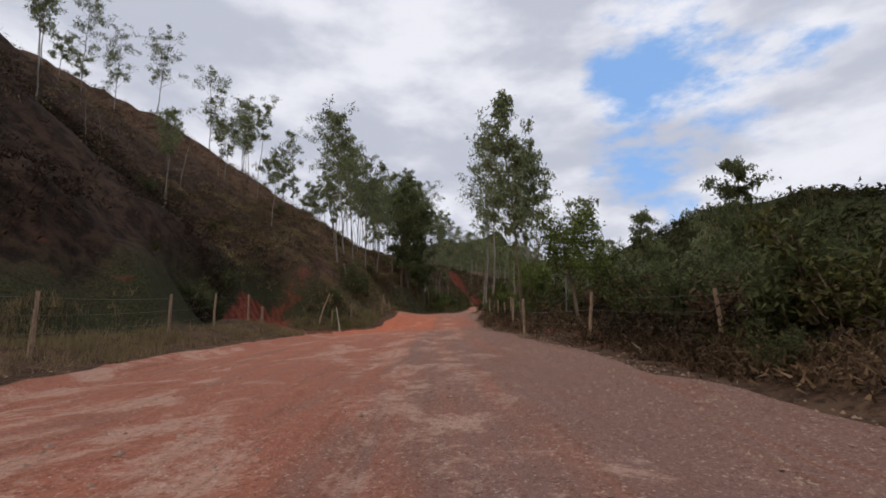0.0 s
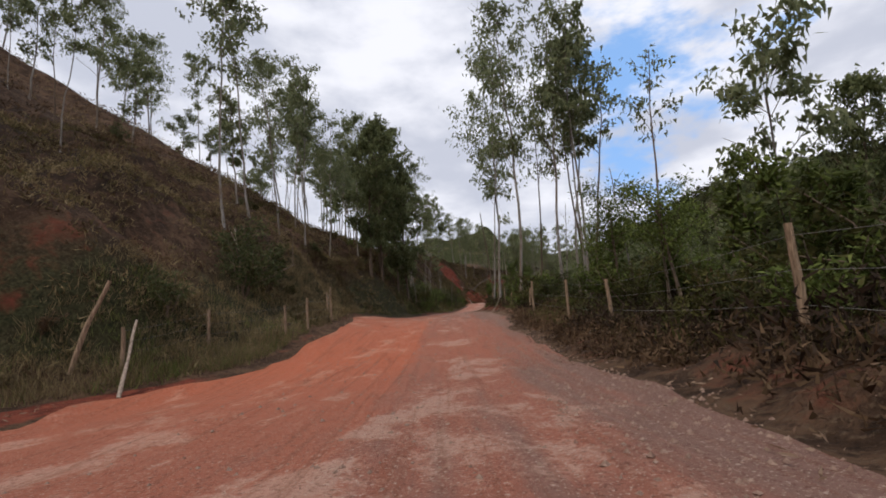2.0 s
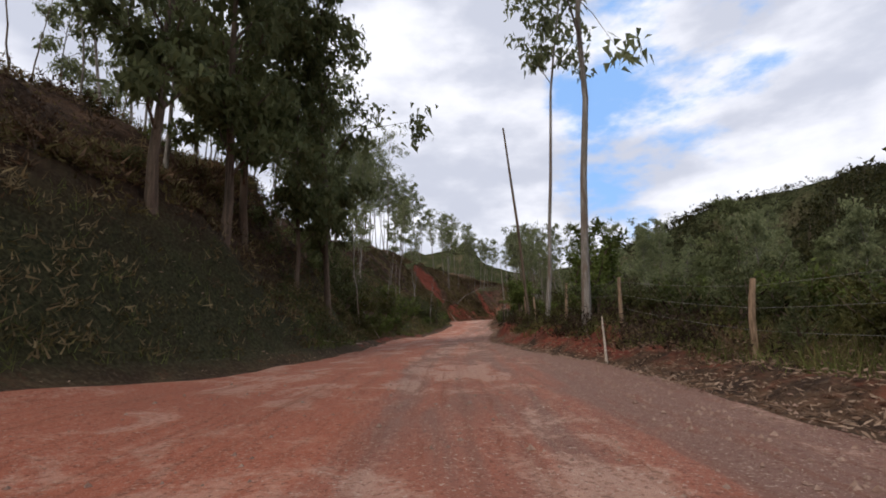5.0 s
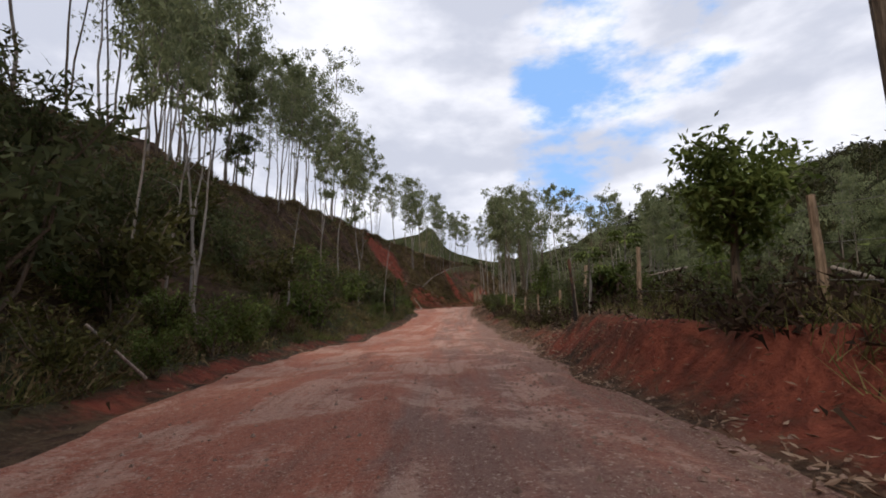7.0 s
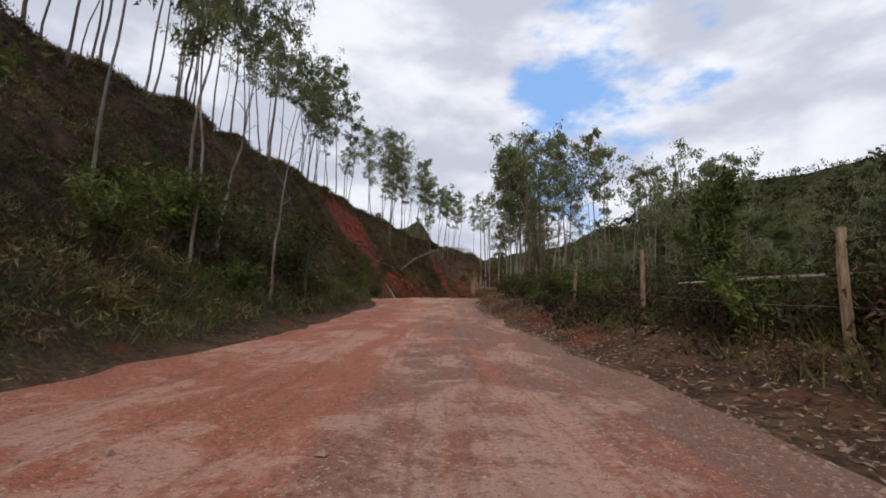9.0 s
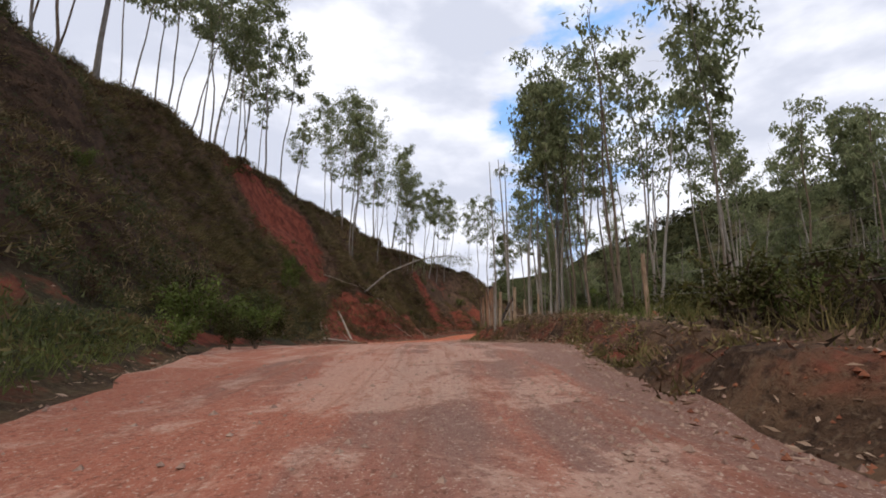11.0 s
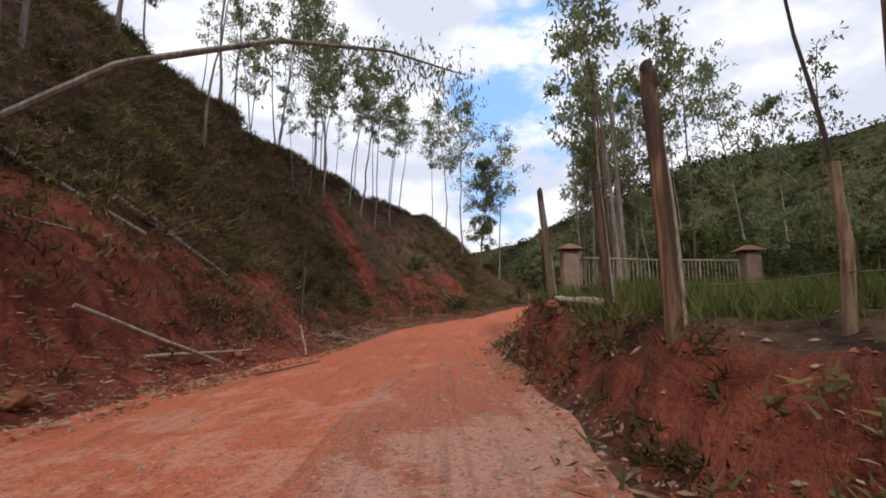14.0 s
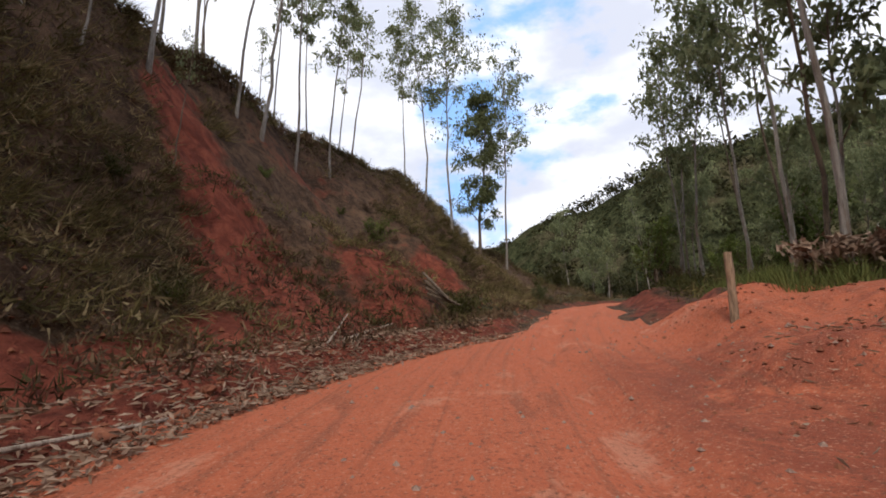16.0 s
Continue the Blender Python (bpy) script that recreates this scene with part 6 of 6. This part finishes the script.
boulder(182.0, 2.2, 0.15, CLOD, "large block of bright red earth in the bank", 3)
for i in range(34):
    boulder(166 + 34 * (_q := rng.rand()), -keyed(166 + 34 * _q, LEFT) + 0.3 - 1.0 * rng.rand(), rng.uniform(0.07, 0.2), CLOD, "lump of red earth below the slip", 10 + i)
boulder(29, -9.6, 0.2, CLOD, "dark rock lying on the red earth track", 80)
boulder(146.2, 5.0, 0.16, CLOD, "orange clod in the leaf litter", 81)
boulder(60, 4.7, 0.2, CLOD, "red earth clod on the verge", 82)

# ---- small loose stuff ----
def scatter(name, s, u, size, mat, label, kind, flat):
    rr = np.random.RandomState(len(s))
    at = on_ground(s, u)
    n = len(at)
    soup = Soup()
    if flat:
        at[:, 2] += rr.uniform(0.02, 0.09, n)
        way = np.column_stack([rr.normal(0, 1, (n, 2)), rr.normal(0, 0.25, n)])
        soup.leaves(at, way, size * rr.uniform(0.5, 1.5, n), size * rr.uniform(0.16, 0.34, n), rr)
    else:
        soup.lumps(at, size * rr.uniform(0.35, 1.0, n) ** 2 + 0.006, rr)
    tagged(new(name, soup.mesh(name, mat)), label, kind, kind="stuff")


scatter("leaf_litter", *strew(19000, -2, 150, -0.3, 3.4, False, 1.3, None, 21), 0.11, LITTER, "curled dry leaves strewn along the verge", "leaves", True)
scatter("leaf_litter", *strew(13000, 138, 200, -0.4, 3.6, False, 1.0, None, 22), 0.12, LITTER, "curled dry leaves and bark on the bank", "leaves", True)
scatter("leaf_litter", *strew(9000, 162, 212, -0.7, 1.8, True, 1.2, None, 23), 0.15, LITTER, "curled dry leaves below the slip", "leaves", True)
scatter("leaf_litter", *strew(8000, -2, 160, -0.2, 3.0, True, 1.2, None, 24), 0.11, LITTER, "dead leaves in the verge", "leaves", True)
scatter("leaf_litter", *strew(10000, 56, 104, -0.2, 2.8, False, 1.1, None, 35), 0.12, LITTER, "curled dry leaves under the hedge", "leaves", True)
scatter("leaf_litter", *strew(5500, 82, 106, -0.2, 3.4, False, 1.0, None, 40), 0.13, LITTER, "pale dead leaves lying on the earth mound", "leaves", True)
scatter("leaf_litter", *strew(4200, 108, 140, -0.2, 2.6, False, 1.0, None, 36), 0.115, LITTER, "dry leaves and bark along the verge", "leaves", True)
scatter("leaf_litter", *strew(2600, 150, 187, -0.8, 0.25, False, 1.0, None, 38), 0.17, LITTER, "drift of pale curled leaves at the foot of the bank", "leaves", True)
scatter("leaf_litter", *strew(8000, 189, 206, -0.7, 1.3, True, 1.2, None, 37), 0.15, LITTER, "pale dead leaves and bark along the bank", "leaves", True)
_rr = np.random.RandomState(31)
_s = _rr.uniform(-2, 215, 8000)
_u = _rr.uniform(-1, 1, 8000) * 4.6
scatter("road_stones", _s, _u, 0.042, STONE, "small reddish stones loose on the road", "stones", False)
_s = _rr.uniform(-2, 185, 10000)
scatter("road_gravel", _s, keyed(_s, RIGHT) - 0.2 - 1.9 * _rr.rand(10000) ** 1.3 + 0.4, 0.04, STONE, "grey-red gravel along the road's edge", "gravel", False)
scatter("bank_crumbs", *strew(3000, 136, 192, -0.3, 1.0, False, 1.0, None, 34), 0.04, CLOD, "crumbs of red earth below the bank", "earth", False)
scatter("loose_earth", *strew(1500, 192, 205, -0.6, 5.5, False, 1.0, None, 39), 0.045, CLOD, "dark red crumbs of earth loose in the bend", "earth", False)
scatter("earth_crumbs", *strew(9000, 160, 215, -0.6, 5.5, True, 1.6, None, 33), 0.085, CLOD, "crumbs of red earth below the slip", "earth", False)


def far_woods():
    """The wood on the far side of the valley: crowns of loose leaf clumps."""
    rr = np.random.RandomState(77)
    n = 20000
    x, y = rr.uniform(48, 215, n), rr.uniform(-20, 470, n)
    pick = (LINE_S >= -30) & (LINE_S <= 268)
    lx, ly, ls = LINE_X[pick][::4], LINE_Y[pick][::4], LINE_S[pick][::4]
    d = (x[:, None] - lx) ** 2 + (y[:, None] - ly) ** 2
    far = np.sqrt(d.min(1))
    keep = (far > 22) & (rr.rand(n) < 1.15 - far / 85)
    x, y, s, u = x[keep], y[keep], ls[d.argmin(1)][keep], far[keep]
    z = height(s, u, x, y)
    kept = x, y, z
    soup, stems = Soup(), Soup()
    for i in range(len(x)):
        high = rr.uniform(2, 4.5) if rr.rand() < 0.9 else rr.uniform(4, 7)
        k = 30
        p = rr.normal(0, 1, (k, 3)) * [high * 0.26, high * 0.26, high * 0.2] + [x[i], y[i], z[i] + high * 0.5]
        soup.slips(p, rr.normal(0, 0.6, (k, 3)) - [0, 0, 0.6], rr.uniform(0.5, 1.2, k) * 0.25 * high, rr.uniform(0.4, 0.8, k) * 0.17 * high, rr)
    # the ridge beyond, in larger clumps
    n = 15000
    x, y = rr.uniform(95, 300, n), rr.uniform(60, 520, n)
    d = (x[:, None] - lx) ** 2 + (y[:, None] - ly) ** 2
    far = np.sqrt(d.min(1))
    keep = (far > 70) & (rr.rand(n) < 0.35 + 0.65 * (rough(x, y, 30, 3) > -0.1))
    fx, fy, fs, fu = x[keep], y[keep], ls[d.argmin(1)][keep], far[keep]
    fz = height(fs, fu, fx, fy)
    high = rr.uniform(1.8, 4.5, len(fx)) * (1 + 0.9 * (rr.rand(len(fx)) < 0.12))
    k = 14
    p = rr.normal(0, 1, (len(fx), k, 3)) * (high[:, None, None] * np.array([0.34, 0.34, 0.22])) + np.stack([fx, fy, fz + high * 0.3], -1)[:, None]
    soup.slips(p.reshape(-1, 3), rr.normal(0, 0.6, (len(fx) * k, 3)) - [0, 0, 0.5], np.repeat(high, k) * rr.uniform(0.2, 0.4, len(fx) * k), np.repeat(high, k) * rr.uniform(0.12, 0.26, len(fx) * k), rr)
    x, y, z = kept
    for i in range(0, len(x), 4):
        high = rr.uniform(4, 8)
        stems.slips(np.array([[x[i] + 1, y[i], z[i] - 0.3]]), np.array([[rr.normal(0, 0.05), rr.normal(0, 0.05), 1]]), high, 0.3, rr)
    tagged(new("far_trunks", stems.mesh("far_trunks", BARK_DARK)), "thin brown trunks of the woods across the valley", "woods", kind="stuff")
    tagged(new("far_woods", soup.mesh("far_woods", LEAF_WOODS)), "dark low woods across the valley", "woods", kind="stuff")


far_woods()
